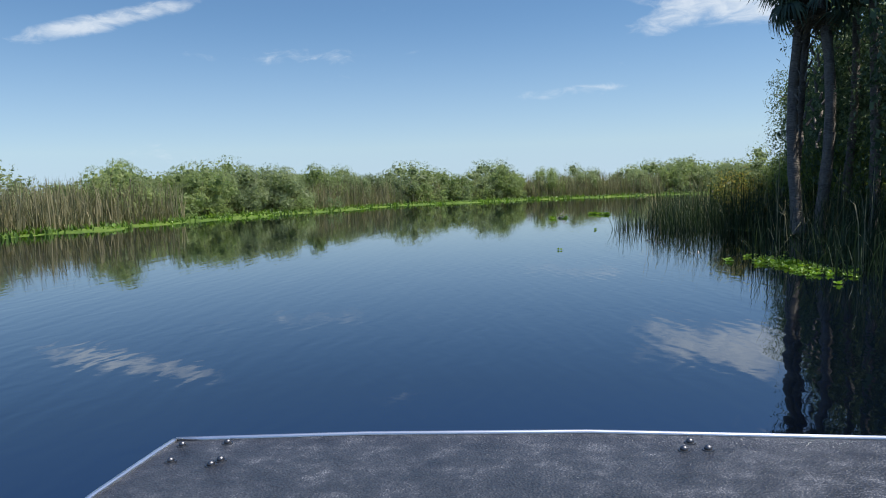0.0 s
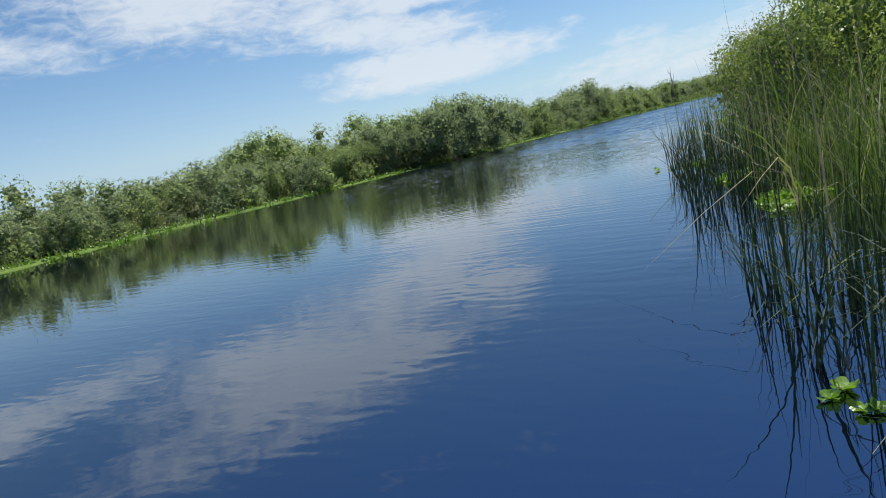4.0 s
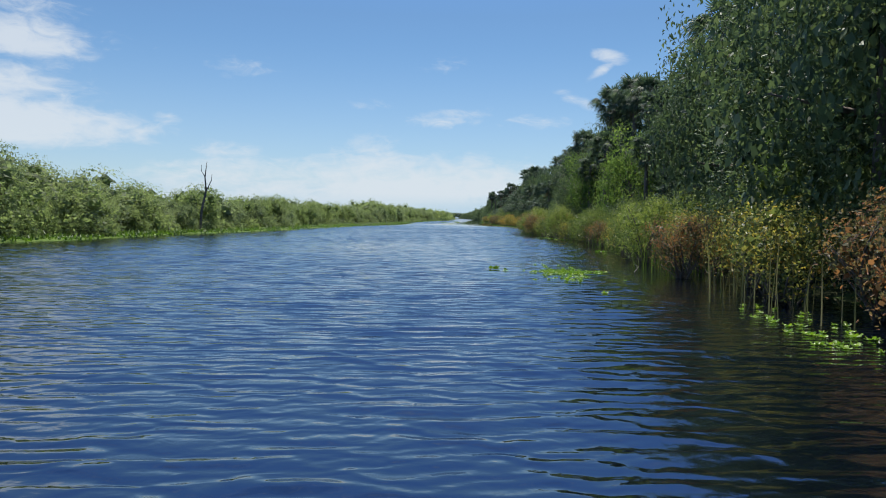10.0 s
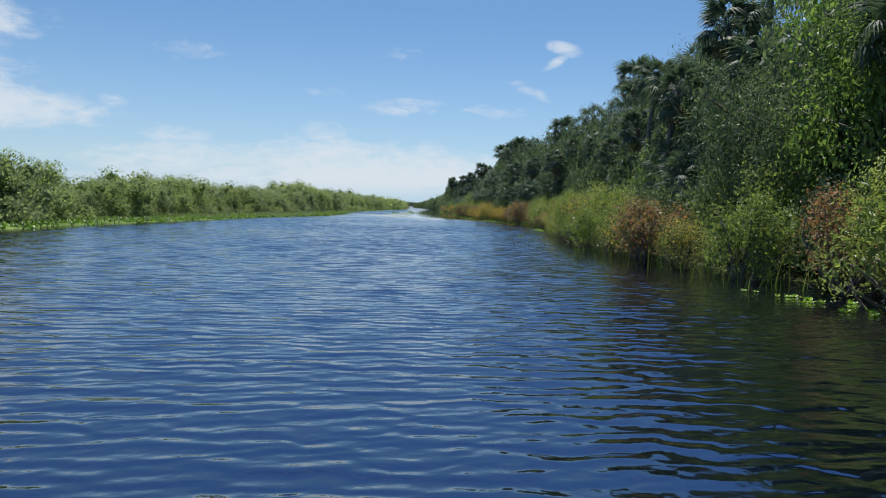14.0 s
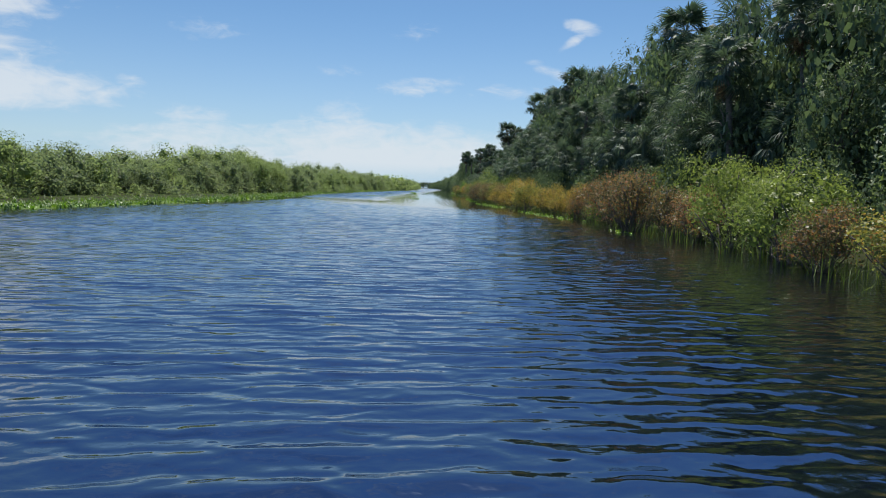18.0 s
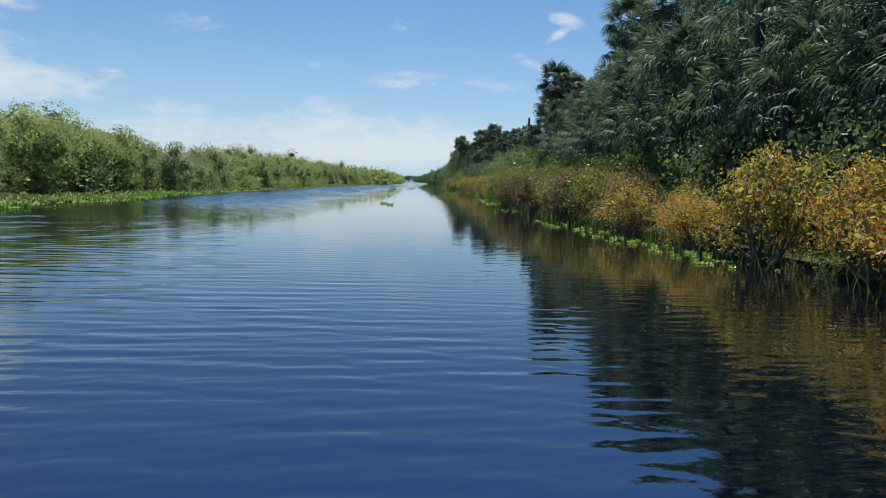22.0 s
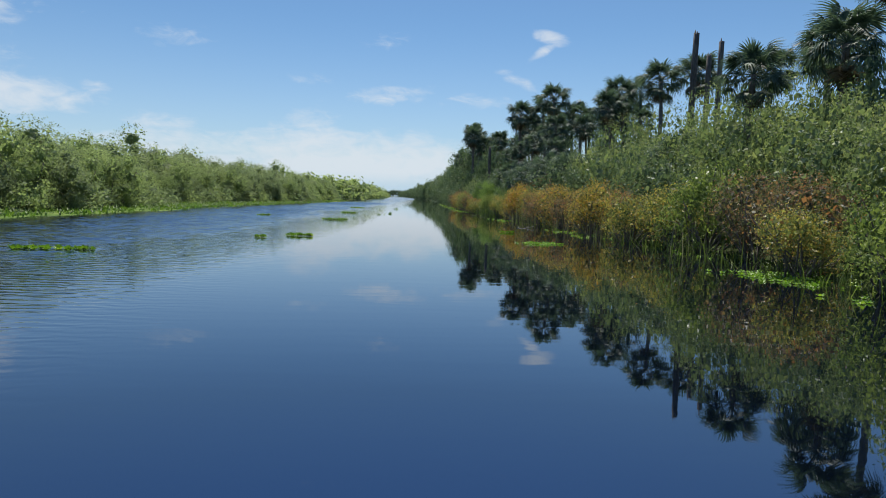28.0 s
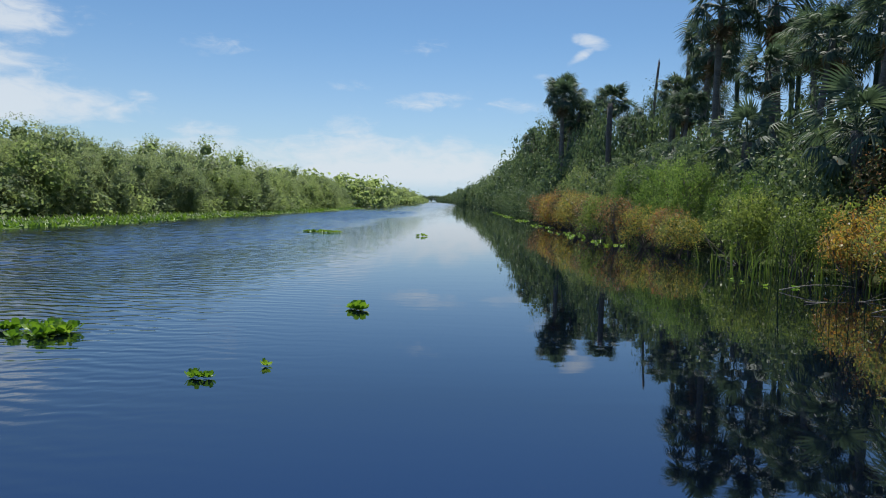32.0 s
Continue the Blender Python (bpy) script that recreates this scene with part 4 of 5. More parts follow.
# open bank
willow = [Kind(make_shrub("rounded grey-green willow shrub at the water's edge", 4.0, 5.4, m, 760, 7, 0.088, 0.5, 4, 0.0, 0.06, LG, "willow_shrub", 0, 13, False, 0.15, 170, True)) for m in (WILLOW, WILLOW_GREY, WILLOW, WILLOW_GREY)]
thicket = {m: Mass([shrub_crown(4.1, 7.0, 330, 5, 0.11, 0.5, 0.0, 0.07, 15, 105, 0.16, even=True)[0] for _ in range(3)]) for m in (WILLOW, WILLOW_GREY)}
tall_thicket = {m: Mass([shrub_crown(6.3, 9.6, 800, 5, 0.12, 0.5, 0.0, 0.09, 22, 140, 0.16, even=True)[0] for _ in range(2)]) for m in (WILLOW, WILLOW_GREY)}
tall_willow = [Kind(make_shrub("tall rounded willow with grey-green dense crown", 6.2, 7.6, m, 1500, 7, 0.1, 0.5, 5, 0.0, 0.07, LG, "willow_shrub", 0, 22, False, 0.15, 180, True)) for m in (WILLOW, WILLOW_GREY)]
skirt = {m: Mass([shrub_crown(1.7, 2.4, 70, 5, 0.09, 0.5, 0.0, 0.06, 9, 22, 0.12)[0] for _ in range(3)]) for m in (WILLOW, WILLOW_GREY)}
distance = Mass([shrub_crown(5.0, 9.0, 60, 3, 0.7, 0.6, 0.0, 0.35, 11, 16, 1.2)[0] for _ in range(3)])


def left_height(y):
    return float(np.interp(y, [-40, 0, 40, 60, 80, 107, 122, 140, 170, 216, 235, 250, 270, 290, 311, 340, 362, 420, 900],
                           [0.85, 0.88, 1.02, 1.55, 1.25, 1.15, 1.02, 1.0, 1.0, 1.0, 1.3, 1.6, 1.25, 1.2, 1.32, 1.36, 1.5, 1.4, 1.1]))


def left_offset(y):
    return float(np.interp(y, [-40, 40, 60, 100, 150, 180, 215, 250, 275, 300, 335, 350, 365, 385, 420], [2.2, 2.5, 1.2, 1.5, 2.5, 5.0, 6.5, 5.5, 2.0, 2.0, 2.4, 4.6, 4.6, 2.6, 2.5]))


def any_thicket(low=False):
    return (skirt if low else thicket)[WILLOW if rng.random() < 0.42 else WILLOW_GREY]


p, d = along(LEFT, 3.0, 150)
for (x, y), (dx, dy) in zip(p, d):
    if y > 450:
        break
    o = left_offset(y) + rng.uniform(0.6, 1.8)
    n = (-dy, dx)
    h = left_height(y) * (0.98 + 0.24 * noise.noise((y * 0.09, x * 0.09, 3.0)))
    dry = y < -13 or -7 < y < -4.5 or 10 < y < 16

    def row(kind, far, low, high, flat):
        k = h
        if h > 1.22 and kind in (*willow, *thicket.values()):
            kind, k = (tall_willow[rng.integers(2)] if kind in willow else tall_thicket[WILLOW if rng.random() < 0.42 else WILLOW_GREY]), h / 1.55
        q = o + far + rng.uniform(-0.7, 0.7)
        kind.put(x + n[0] * q, y + n[1] * q + rng.uniform(-0.8, 0.8), 0.1, scale=k * rng.uniform(low, high), tall=rng.uniform(0.9, 1.1) * flat)

    # low skirts at the water, taller bushes behind them
    if not dry:
        row(any_thicket(True), -0.5, 0.75, 1.1, 0.85)
        row(willow[rng.integers(4)], 1.0, 0.45, 0.9, 1.0)
    elif rng.random() < 0.4:
        row(any_thicket(True), 1.6, 0.75, 1.1, 0.9)
    if dry:
        row(any_thicket(), 6.0, 0.5, 0.7, 0.95)
        continue
    row(any_thicket(), 4.0, 0.72, 1.16, 0.95)
    if rng.random() < (0.85 if y < 48 else 0.3):
        row(any_thicket(), 7.5, 0.95, 1.2, 0.95)
p, d = along(LEFT, 8.0)
for (x, y), (dx, dy) in zip(p, d):
    n = (-dy, dx)
    for far in ((11,) if y < 450 else (4, 12)):
        if (y > 440 or x < -20) and rng.random() < (0.6 if y < 650 else 0.3):
            (distance if y > 440 else any_thicket()).put(x + n[0] * far, y + n[1] * far, 0.2, left_height(y) * rng.uniform(0.8, 1.1), 0.95)
for x, y, k in ((-67.5, 103.5, 1.4), (-68.5, 107.0, 1.55), (-69.0, 111.0, 1.4), (-66.5, 96.0, 1.1), (-62.5, 66.0, 1.25), (-63.0, 61.0, 1.3)):
    willow[1].put(x, y, 0.2, scale=k)
for m in (WILLOW, WILLOW_GREY):
    tall_thicket[m].done("willow_thicket", m, "tall rounded willow thicket standing over the bank", "thicket")
    skirt[m].done("low_willow_growth", m, "low willow growth hanging over the water's edge", "thicket")
thicket[WILLOW].done("willow_thicket", WILLOW, "dense green willow thicket behind the shore shrubs", "thicket")
thicket[WILLOW_GREY].done("willow_thicket", WILLOW_GREY, "dense grey-green willow thicket behind the shore shrubs", "thicket")

# wooded bank: kinds
bright = [Kind(make_shrub("bright green leafy shrub leaning over the water", 3.2, 3.2, BRIGHT, 560, 7, 0.095, 0.46, 9, 0.25, 0.12, RG, lumps=17)) for _ in range(3)]
lush = [Kind(make_shrub("green leafy shrub with airy twigs over the water", 3.6, 3.6, BRIGHT, 560, 8, 0.08, 0.5, 12, 0.4, 0.18, RG, lumps=20, oval=True)) for _ in range(2)]
yellow = [Kind(make_shrub("yellowing shrub with orange and yellow leaves", 2.4, 2.8, YELLOW, 430, 7, 0.085, 0.5, 11, 0.3, 0.13, RG, lumps=15, oval=True, twigs=9)) for _ in range(3)]
amber = [Kind(make_shrub("amber and yellow shrub with orange-tinged leaves", 2.4, 2.8, AMBER, 430, 7, 0.085, 0.5, 11, 0.3, 0.13, RG, lumps=15, oval=True, twigs=9)) for _ in range(2)]
rust = [Kind(make_shrub("rusty brown shrub with reddish leaves", 2.6, 2.8, RUST, 400, 7, 0.08, 0.5, 12, 0.3, 0.14, RG, lumps=15, oval=True, twigs=9)) for _ in range(2)]
under = Mass([shrub_crown(4.4, 4.4, 150, 6, 0.17, 0.55, 0.2, 0.18, 14, 48, 0.14)[0] for _ in range(3)])
grove = Mass([shrub_crown(6.5, 5.4, 480, 8, 0.12, 0.5, 0.1, 0.16, 26, 60, 0.14)[0] for _ in range(2)])
under_bright = Mass([shrub_crown(4.4, 4.4, 200, 6, 0.15, 0.55, 0.2, 0.18, 14, 46, 0.14)[0] for _ in range(2)])
TG = "trees of the wooded bank"
oaks = [Kind(make_tree("tall dark green broad-leaved tree with dense crown", 11.0, 7.5, DARK, 1100, 7, 0.15, 0.52, 1.4, TG, 0.22)),
        Kind(make_tree("bright green broad-leaved tree at the forest edge", 8.5, 5.5, LEAFY, 900, 7, 0.14, 0.5, 1.2, TG, 0.2)),
        Kind(make_tree("dark leafy broad-leaved tree leaning over the canal", 10.0, 6.5, DARK, 1200, 7, 0.13, 0.52, 1.0, TG, 0.2))]
PG = "palms of the wooded bank"
palms = [Kind(make_palm("tall cabbage palm with round crown of fan fronds", 11.0, (0.3, -0.2), 36, 7, 1.12, PG)),
         Kind(make_palm("cabbage palm with slanting bare grey trunk", 9.5, (-0.8, 0.5), 34, 6, 1.08, PG)),
         Kind(make_palm("cabbage palm with old frond bases along its trunk", 8.0, (0.2, 0.4), 36, 8, 1.04, PG, True)),
         Kind(make_palm("young cabbage palm with low spreading fronds", 3.0, (0.1, 0.1), 20, 2, 0.82, PG))]
far_wood = Mass([shrub_crown(10.5, 7.5, 110, 3, 0.6, 0.6, 0.3, 0.4, 16, 16, 1.2)[0] for _ in range(3)])

palm_wood = [Mass([palm_head(27, 0.94, h) for _ in range(2)]) for h in (4.2, 6.4, 8.6, 10.8)]
canopy = Mass([shrub_crown(9.0, 6.0, 340, 6, 0.12, 0.5, 0.4, 0.18, 26, 82, 0.13)[0] for _ in range(3)])
p, d = along(RIGHT, 3.3, 215)
for (x, y), (dx, dy) in zip(p, d):
    if 60 < y < 450:
        o = rng.uniform(3.6, 7.5) if y > 392 else rng.uniform(8.0, 10.5) if not 130 < y < 236 else rng.uniform(6.5, 9.0)
        h = rng.uniform(1.08, 1.34) if y < 130 else rng.uniform(1.05, 1.3) if y < 236 else rng.uniform(0.95, 1.15) if y < 286 else rng.uniform(0.68, 0.84) if y < 380 else rng.uniform(1.05, 1.3)
        canopy.put(x + dy * o, y - dx * o, 0.2, h, rng.uniform(0.95, 1.15))
        for k in range(5 if y < 284 else 1):
            u = rng.random()
            o = 5.8 + 4.2 * u
            palm_wood[int(u * 3.99) if y < 284 else int(u * 1.99) if y < 292 else 0].put(x + dy * o, y - dx * o + rng.uniform(-1.6, 1.6), 0.2, rng.uniform(0.88, 1.12) * (1 if y < 262 else 0.9))
        if 255 < y < 305 or y > 338:
            o = rng.uniform(10.5, 16.0)
            palm_wood[3 if rng.random() < 0.6 else 2].put(x + dy * o, y - dx * o, 0.2, rng.uniform(0.9, 1.1))
p, d = along(RIGHT, 2.5, 128)
for (x, y), (dx, dy) in zip(p, d):
    if y > 450:
        break
    n = (dy, -dx)
    u = rng.random()
    o = rng.uniform(0.8, 1.8)

    def spot(o):
        return x + n[0] * o + rng.uniform(-0.5, 0.5), y + n[1] * o + rng.uniform(-0.5, 0.5), 0.05 + 0.03 * min(o, 6)

    def place(kinds, o, scale, tall=1.0):
        if isinstance(kinds, Mass):
            kinds.put(*spot(o), scale, tall)
        else:
            kinds[rng.integers(len(kinds))].put(*spot(o), scale=scale, tall=tall)

    if y < 30:                                     # reed bend
        if y > 14 and u < 0.6:
            place(yellow if u < 0.25 else bright, o + 3.6, rng.uniform(0.8, 1.1))
        elif u < 0.5:
            place(yellow if u < 0.2 else bright, o + 2.9, rng.uniform(0.68, 0.85))
        place(under_bright, o + 4.4, rng.uniform(0.5, 0.64))
        place(under, o + 8.0, rng.uniform(0.55, 0.75))
    elif y < 58:                                   # tall bright shrubs by the water
        place(lush if u < 0.7 else yellow if u < 0.9 else rust, o + 0.9, rng.uniform(0.75, 1.1))
        place(under_bright, o + 3.6, rng.uniform(0.95, 1.3))
    elif y < 88:
        place(rust if u < 0.52 else lush if u < 0.75 else yellow, o, rng.uniform(0.7, 1.0) if u < 0.52 else rng.uniform(0.7, 1.1))
        place(grove if u > 0.5 else under, o + 3.0, rng.uniform(0.55, 0.75) if u > 0.5 else rng.uniform(0.9, 1.3))
    elif y < 140:
        place(yellow if u < 0.3 else bright if u < 0.8 else rust, o, rng.uniform(0.65, 1.0), 0.9)
        place(under_bright if u < 0.4 else under, o + 2.8, rng.uniform(0.65, 0.85))
    elif y < 260:
        if y > 236:
            place((amber if u < 0.3 else yellow if u < 0.6 else rust) if y < 251 else rust if u < 0.5 else bright, o, rng.uniform(0.8, 1.05), rng.uniform(0.85, 1.0))
        else:
            place((amber if u < 0.5 else yellow if u < 0.7 else rust) if y > 200 else (amber if u < 0.05 else yellow if u < 0.34 else bright if u < 0.62 else rust), o, rng.uniform(0.6, 1.1), rng.uniform(0.75, 1.1))
        place(under if u < 0.6 else under_bright, o + 2.8, rng.uniform(0.65, 0.9))
        if y > 236 and u < 0.35:
            place(grove, o + 3.8, rng.uniform(0.75, 1.0))
        elif y > 190:
            place(palm_wood[0], o + 3.2, rng.uniform(0.85, 1.05))
            place(palm_wood[1], o + 4.4, rng.uniform(0.85, 1.05))
    elif y < 334:
        if y < 300:
            place(bright if u < 0.16 else yellow if u < 0.5 else amber if u < 0.66 else rust, o, rng.uniform(0.7, 1.05))
        else:
            place(rust if u < 0.48 else amber if u < 0.54 else yellow if u < 0.9 else bright, o, rng.uniform(0.75, 1.1))
        place((under_bright if u < 0.2 else under if u < 0.7 else grove) if y < 300 else rust if u < 0.4 and y > 312 else under if u < 0.7 else grove, o + 3.0, rng.uniform(0.9, 1.2) if u < 0.7 else rng.uniform(0.6, 0.75))
        if 296 < y < 328:
            place(grove, o + 4.5, rng.uniform(0.8, 1.0))
        if y > 292 and u < 0.7:
            place(grove, o + 8.0, rng.uniform(1.0, 1.25))
    elif y < 351:                                  # low reedy shore before dark palms
        place(yellow if u < 0.4 else bright if u < 0.8 else amber, o + 0.8, rng.uniform(0.55, 0.8))
        place(yellow if u < 0.3 else amber if u < 0.45 else under_bright, o + 2.2, rng.uniform(0.8, 1.0) if u < 0.45 else rng.uniform(0.45, 0.58))
        place(rust if u < 0.7 else under, o + 3.6, rng.uniform(1.2, 1.45) if u < 0.7 else rng.uniform(0.65, 0.85))
        place(under, o + 5.0, rng.uniform(0.85, 1.05))
        for o in (5.0, 6.2):
            place(palm_wood[0], o, rng.uniform(0.8, 1.0))
    elif y < 366:                                  # tall green leafy growth
        place(bright if u < 0.5 else rust if u < 0.75 else yellow, o, rng.uniform(0.5, 0.75))
        oaks[1].put(*spot(o + 2.0), scale=rng.uniform(0.3, 0.36) if y < 356 else rng.uniform(0.36, 0.44))
        place(under, o + 3.6, rng.uniform(0.9, 1.15))
    elif y < 392:
        place(amber if u < 0.5 else rust if u < 0.7 else yellow, o, rng.uniform(0.8, 1.05))
        place(under if u < 0.6 else grove, o + 2.6, rng.uniform(0.85, 1.1) if u < 0.6 else rng.uniform(0.6, 0.75))
    else:
        place(under, o + 0.4, rng.uniform(0.6, 0.9))
        place(under, o + 2.4, rng.uniform(1.1, 1.5))
    if y > 34 and rng.random() < 0.3:
        place(under, o + 5.4, rng.uniform(0.95, 1.35), 1.25 if y < 262 else 0.9)

# forest wall behind the shrubs
p, d = along(RIGHT, 3.6, 205)
for (x, y), (dx, dy) in zip(p, d):
    if y > 450:
        break
    n = (dy, -dx)
    if y < 62:
        if y > 12 and rng.random() < 0.5:
            o = rng.uniform(9, 15)
            oaks[0].put(x + n[0] * o, y + n[1] * o, 0.3, scale=rng.uniform(0.55, 0.75))
        continue
    dense = y < 280
    for row, o, tall in ((0, rng.uniform(4.6, 6.4), 0.8), (1, rng.uniform(7.5, 10.5), 1.1)):
        u = rng.random()
        if u < ((0.62 if row == 0 else 0.42) if dense else 0.0):
            palms[rng.choice([0, 1, 2], p=[0.2, 0.0, 0.8] if row == 0 else [0.5, 0.2, 0.3])].put(x + n[0] * o, y + n[1] * o, 0.3, scale=tall * rng.uniform(0.85, 1.12))
        elif u < 0.88 and dense:
            oaks[0 if u < 0.8 else 1].put(x + n[0] * o, y + n[1] * o, 0.3, scale=tall * rng.uniform(0.65, 0.92))
    if rng.random() < 0.3:
        o = rng.uniform(4.5, 6.0)
        palms[3].put(x + n[0] * o, y + n[1] * o, 0.25, scale=rng.uniform(0.9, 1.3))
# the forest goes on
p, d = along(RIGHT, 6.5, 190)
for (x, y), (dx, dy) in zip(p, d):
    n = (dy, -dx)
    if y < 40:
        continue
    if y < 450 and rng.random() < 0.3:
        far_wood.put(x + n[0] * 16, y + n[1] * 16, 0.3, rng.uniform(0.75, 1.0) if y < 262 else rng.uniform(0.45, 0.6))
    elif y > 450 and (y < 650 or rng.random() < 0.45):
        far_wood.put(x + n[0] * 7, y + n[1] * 7, 0.3, rng.uniform(1.0, 1.35))
        far_wood.put(x + n[0] * 4.5, y + n[1] * 4.5 + 3, 0.3, rng.uniform(0.75, 1.0))
        far_wood.put(x + n[0] * 2.5, y + n[1] * 2.5, 0.2, rng.uniform(0.28, 0.42))
for x in range(-20, 140, 7):
    far_wood.put(x, 1905 + rng.uniform(-8, 8), 0.3, rng.uniform(1.3, 1.9))
for q in palm_wood:
    q.done("palm_thicket", PALM, "dark crowded cabbage palms in the thick of the forest", "palms")
canopy.done("forest_canopy", DARK, "dense dark green forest foliage hung with vines", "forest")
under.done("undergrowth", DARK, "dark green undergrowth below the palms", "undergrowth")
grove.done("undergrowth", GROVE, "mid-green broad-leaved thicket in front of tall palms", "undergrowth")
under_bright.done("undergrowth", BRIGHT, "bright green leafy undergrowth behind the shore shrubs", "undergrowth")
far_wood.done("distant_forest", DARK, "dark distant forest along the canal", "forest")
distance.done("distant_thicket", WILLOW, "low green thicket farther back along the canal", "thicket")



# ---- reeds, grass and floating plants ----
def band(line, lo, hi, density, inner, outer, side, patchy=0.0, seed=0.0):
    """Random feet in a strip along a bank: between the given y (or x before the bend), inner to outer metres landwards."""
    p, d = along(line, 0.5)
    keep = (p[:, 1] > lo) & (p[:, 1] < hi) & (p[:, 0] < 12)
    p, d = p[keep], d[keep]
    n = np.stack([d[:, 1], -d[:, 0]], 1) * side
    k = rng.poisson(density * 0.5 * (outer - inner), len(p))
    c = np.repeat(np.arange(len(p)), k)
    o = rng.uniform(inner, outer, len(c))
    f = p[c] + n[c] * o[:, None] + d[c] * rng.uniform(-0.3, 0.3, len(c))[:, None]
    if patchy > 0:
        v = np.array([noise.noise((x * 0.11 + seed, y * 0.11, seed)) for x, y in f])
        f = f[v > patchy - 0.5]
    return np.c_[f, np.zeros(len(f))]


def reed_bed(name, feet, mat, low, high, lean, width, label, category="reeds", parts=3, kink=0.0):
    bag, n = Bag(), len(feet)
    feet = feet.copy()
    feet[:, 2] = -0.25
    blades(bag, feet, rng.uniform(low, high, n), np.abs(rng.normal(size=n)) * lean, width * rng.uniform(0.6, 1.3, n), parts, kink)
    return tagged(new(name, bag.mesh(name, mat)), label, category, kind="stuff")


# bend: tall reeds standing in the water round the point
bend = RIGHT[2:11]
def reed_point(y0, y1, strips, mat, label, kink, seed):
    """Reeds in strips from the water inwards, each strip taller, in uneven tufts."""
    feet, low, high = [], [], []
    for inner, outer, density, a, b in strips:
        f = band(bend, y0, y1, density, inner, outer, 1, 0.3, seed)
        tuft = np.array([noise.noise((x * 0.9, y * 0.9, seed)) for x, y, z in f])
        feet.append(f), low.append(a * (1 + 0.25 * tuft)), high.append(b * (1 + 0.35 * tuft))
    reed_bed("reed_bed", np.concatenate(feet), mat, np.concatenate(low) + 0.25, np.concatenate(high) + 0.25, 0.42, 0.015, label, parts=5, kink=kink)


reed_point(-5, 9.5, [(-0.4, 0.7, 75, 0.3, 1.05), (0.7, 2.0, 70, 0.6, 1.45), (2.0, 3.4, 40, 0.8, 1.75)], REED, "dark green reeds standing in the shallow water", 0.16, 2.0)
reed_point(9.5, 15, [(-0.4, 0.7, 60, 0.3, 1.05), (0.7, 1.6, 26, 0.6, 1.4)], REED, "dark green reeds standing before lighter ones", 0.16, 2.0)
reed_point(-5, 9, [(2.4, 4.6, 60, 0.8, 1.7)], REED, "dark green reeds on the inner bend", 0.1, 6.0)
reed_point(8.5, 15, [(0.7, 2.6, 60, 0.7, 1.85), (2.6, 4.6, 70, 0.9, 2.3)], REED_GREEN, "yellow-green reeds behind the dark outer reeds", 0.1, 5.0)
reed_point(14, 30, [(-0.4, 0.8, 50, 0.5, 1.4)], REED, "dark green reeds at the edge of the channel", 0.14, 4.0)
reed_point(13, 30, [(0.6, 2.6, 44, 0.8, 2.0)], REED_GREEN, "green reeds in front of yellowing shrubs", 0.1, 8.0)
reed_point(-5, 30, [(0.3, 4.2, 5, 0.9, 2.5)], REED_DRY, "dry tan reed stalks among green reeds", 0.3, 1.0)
# wooded bank: stalks and sedges in front of the shrubs
reed_bed("sedge_fringe", band(RIGHT, 84, 140, 8, -0.2, 1.8, 1, 0.45, 3.0), REED_GREEN, 0.6, 1.6, 0.3, 0.018, "green sedges along the wooded bank")
reed_bed("sedge_fringe", band(RIGHT, 140, 330, 13, -0.1, 2.0, 1, 0.3, 5.0), REED_GREEN, 0.4, 1.05, 0.5, 0.02, "bright green broad sedges at the bank")
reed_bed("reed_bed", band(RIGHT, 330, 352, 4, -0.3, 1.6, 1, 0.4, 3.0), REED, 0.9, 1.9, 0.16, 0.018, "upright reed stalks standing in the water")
reed_bed("reed_bed", band(RIGHT, 330, 350, 13, 0.2, 2.6, 1, 0.5, 2.0), REED_GREEN, 0.6, 1.6, 0.3, 0.022, "yellow-green broad reeds before leafy shrubs")
reed_bed("reed_bed", band(RIGHT, 300, 330, 9, -0.3, 2.0, 1, 0.4, 6.0), REED_DRY, 0.8, 2.0, 0.2, 0.018, "brown reed stalks among rusty shrubs")
reed_bed("reed_bed", band(RIGHT, 30, 62, 16, -0.3, 1.6, 1, 0.4, 9.0), REED_GREEN, 0.7, 1.9, 0.3, 0.016, "green reeds and stalks before leafy shrubs", parts=4, kink=0.1)
reed_bed("reed_bed", band(RIGHT, 58, 84, 6, -0.5, 1.2, 1, 0.4, 7.0), REED_DRY, 0.8, 1.8, 0.16, 0.018, "bare upright stalks in the shaded shallows")
# open bank: dry reeds between the shrubs, grass at the water
dry = np.concatenate([band(LEFT, -20, -12.5, 55, 2.2, 6.5, -1), band(LEFT, -7.5, -3, 55, 2.2, 6.0, -1), band(LEFT, 8, 20, 55, 2.4, 7.0, -1), band(LEFT, -12, 46, 2, 3.0, 5.0, -1, 0.6, 4.0), band(LEFT, -20, 40, 16, 4.5, 8.0, -1)])
reed_bed("dry_reed_bed", dry, REED_DRY, 1.1, 2.9, 0.3, 0.04, "tan dry reeds between green shrubs")
reed_bed("reed_bed", band(LEFT, -16, 66, 4, 2.0, 3.6, -1, 0.6, 1.0), REED_GREEN, 0.6, 1.4, 0.22, 0.03, "green reeds along the open bank")


def ragged(x, y):
    """How far the mat's edge lies behind the bank line."""
    return 1.7 * (noise.noise((x * 0.35, y * 0.35, 4.0)) + 0.6 * noise.noise((x * 0.09, y * 0.09, 9.0))) + 0.5


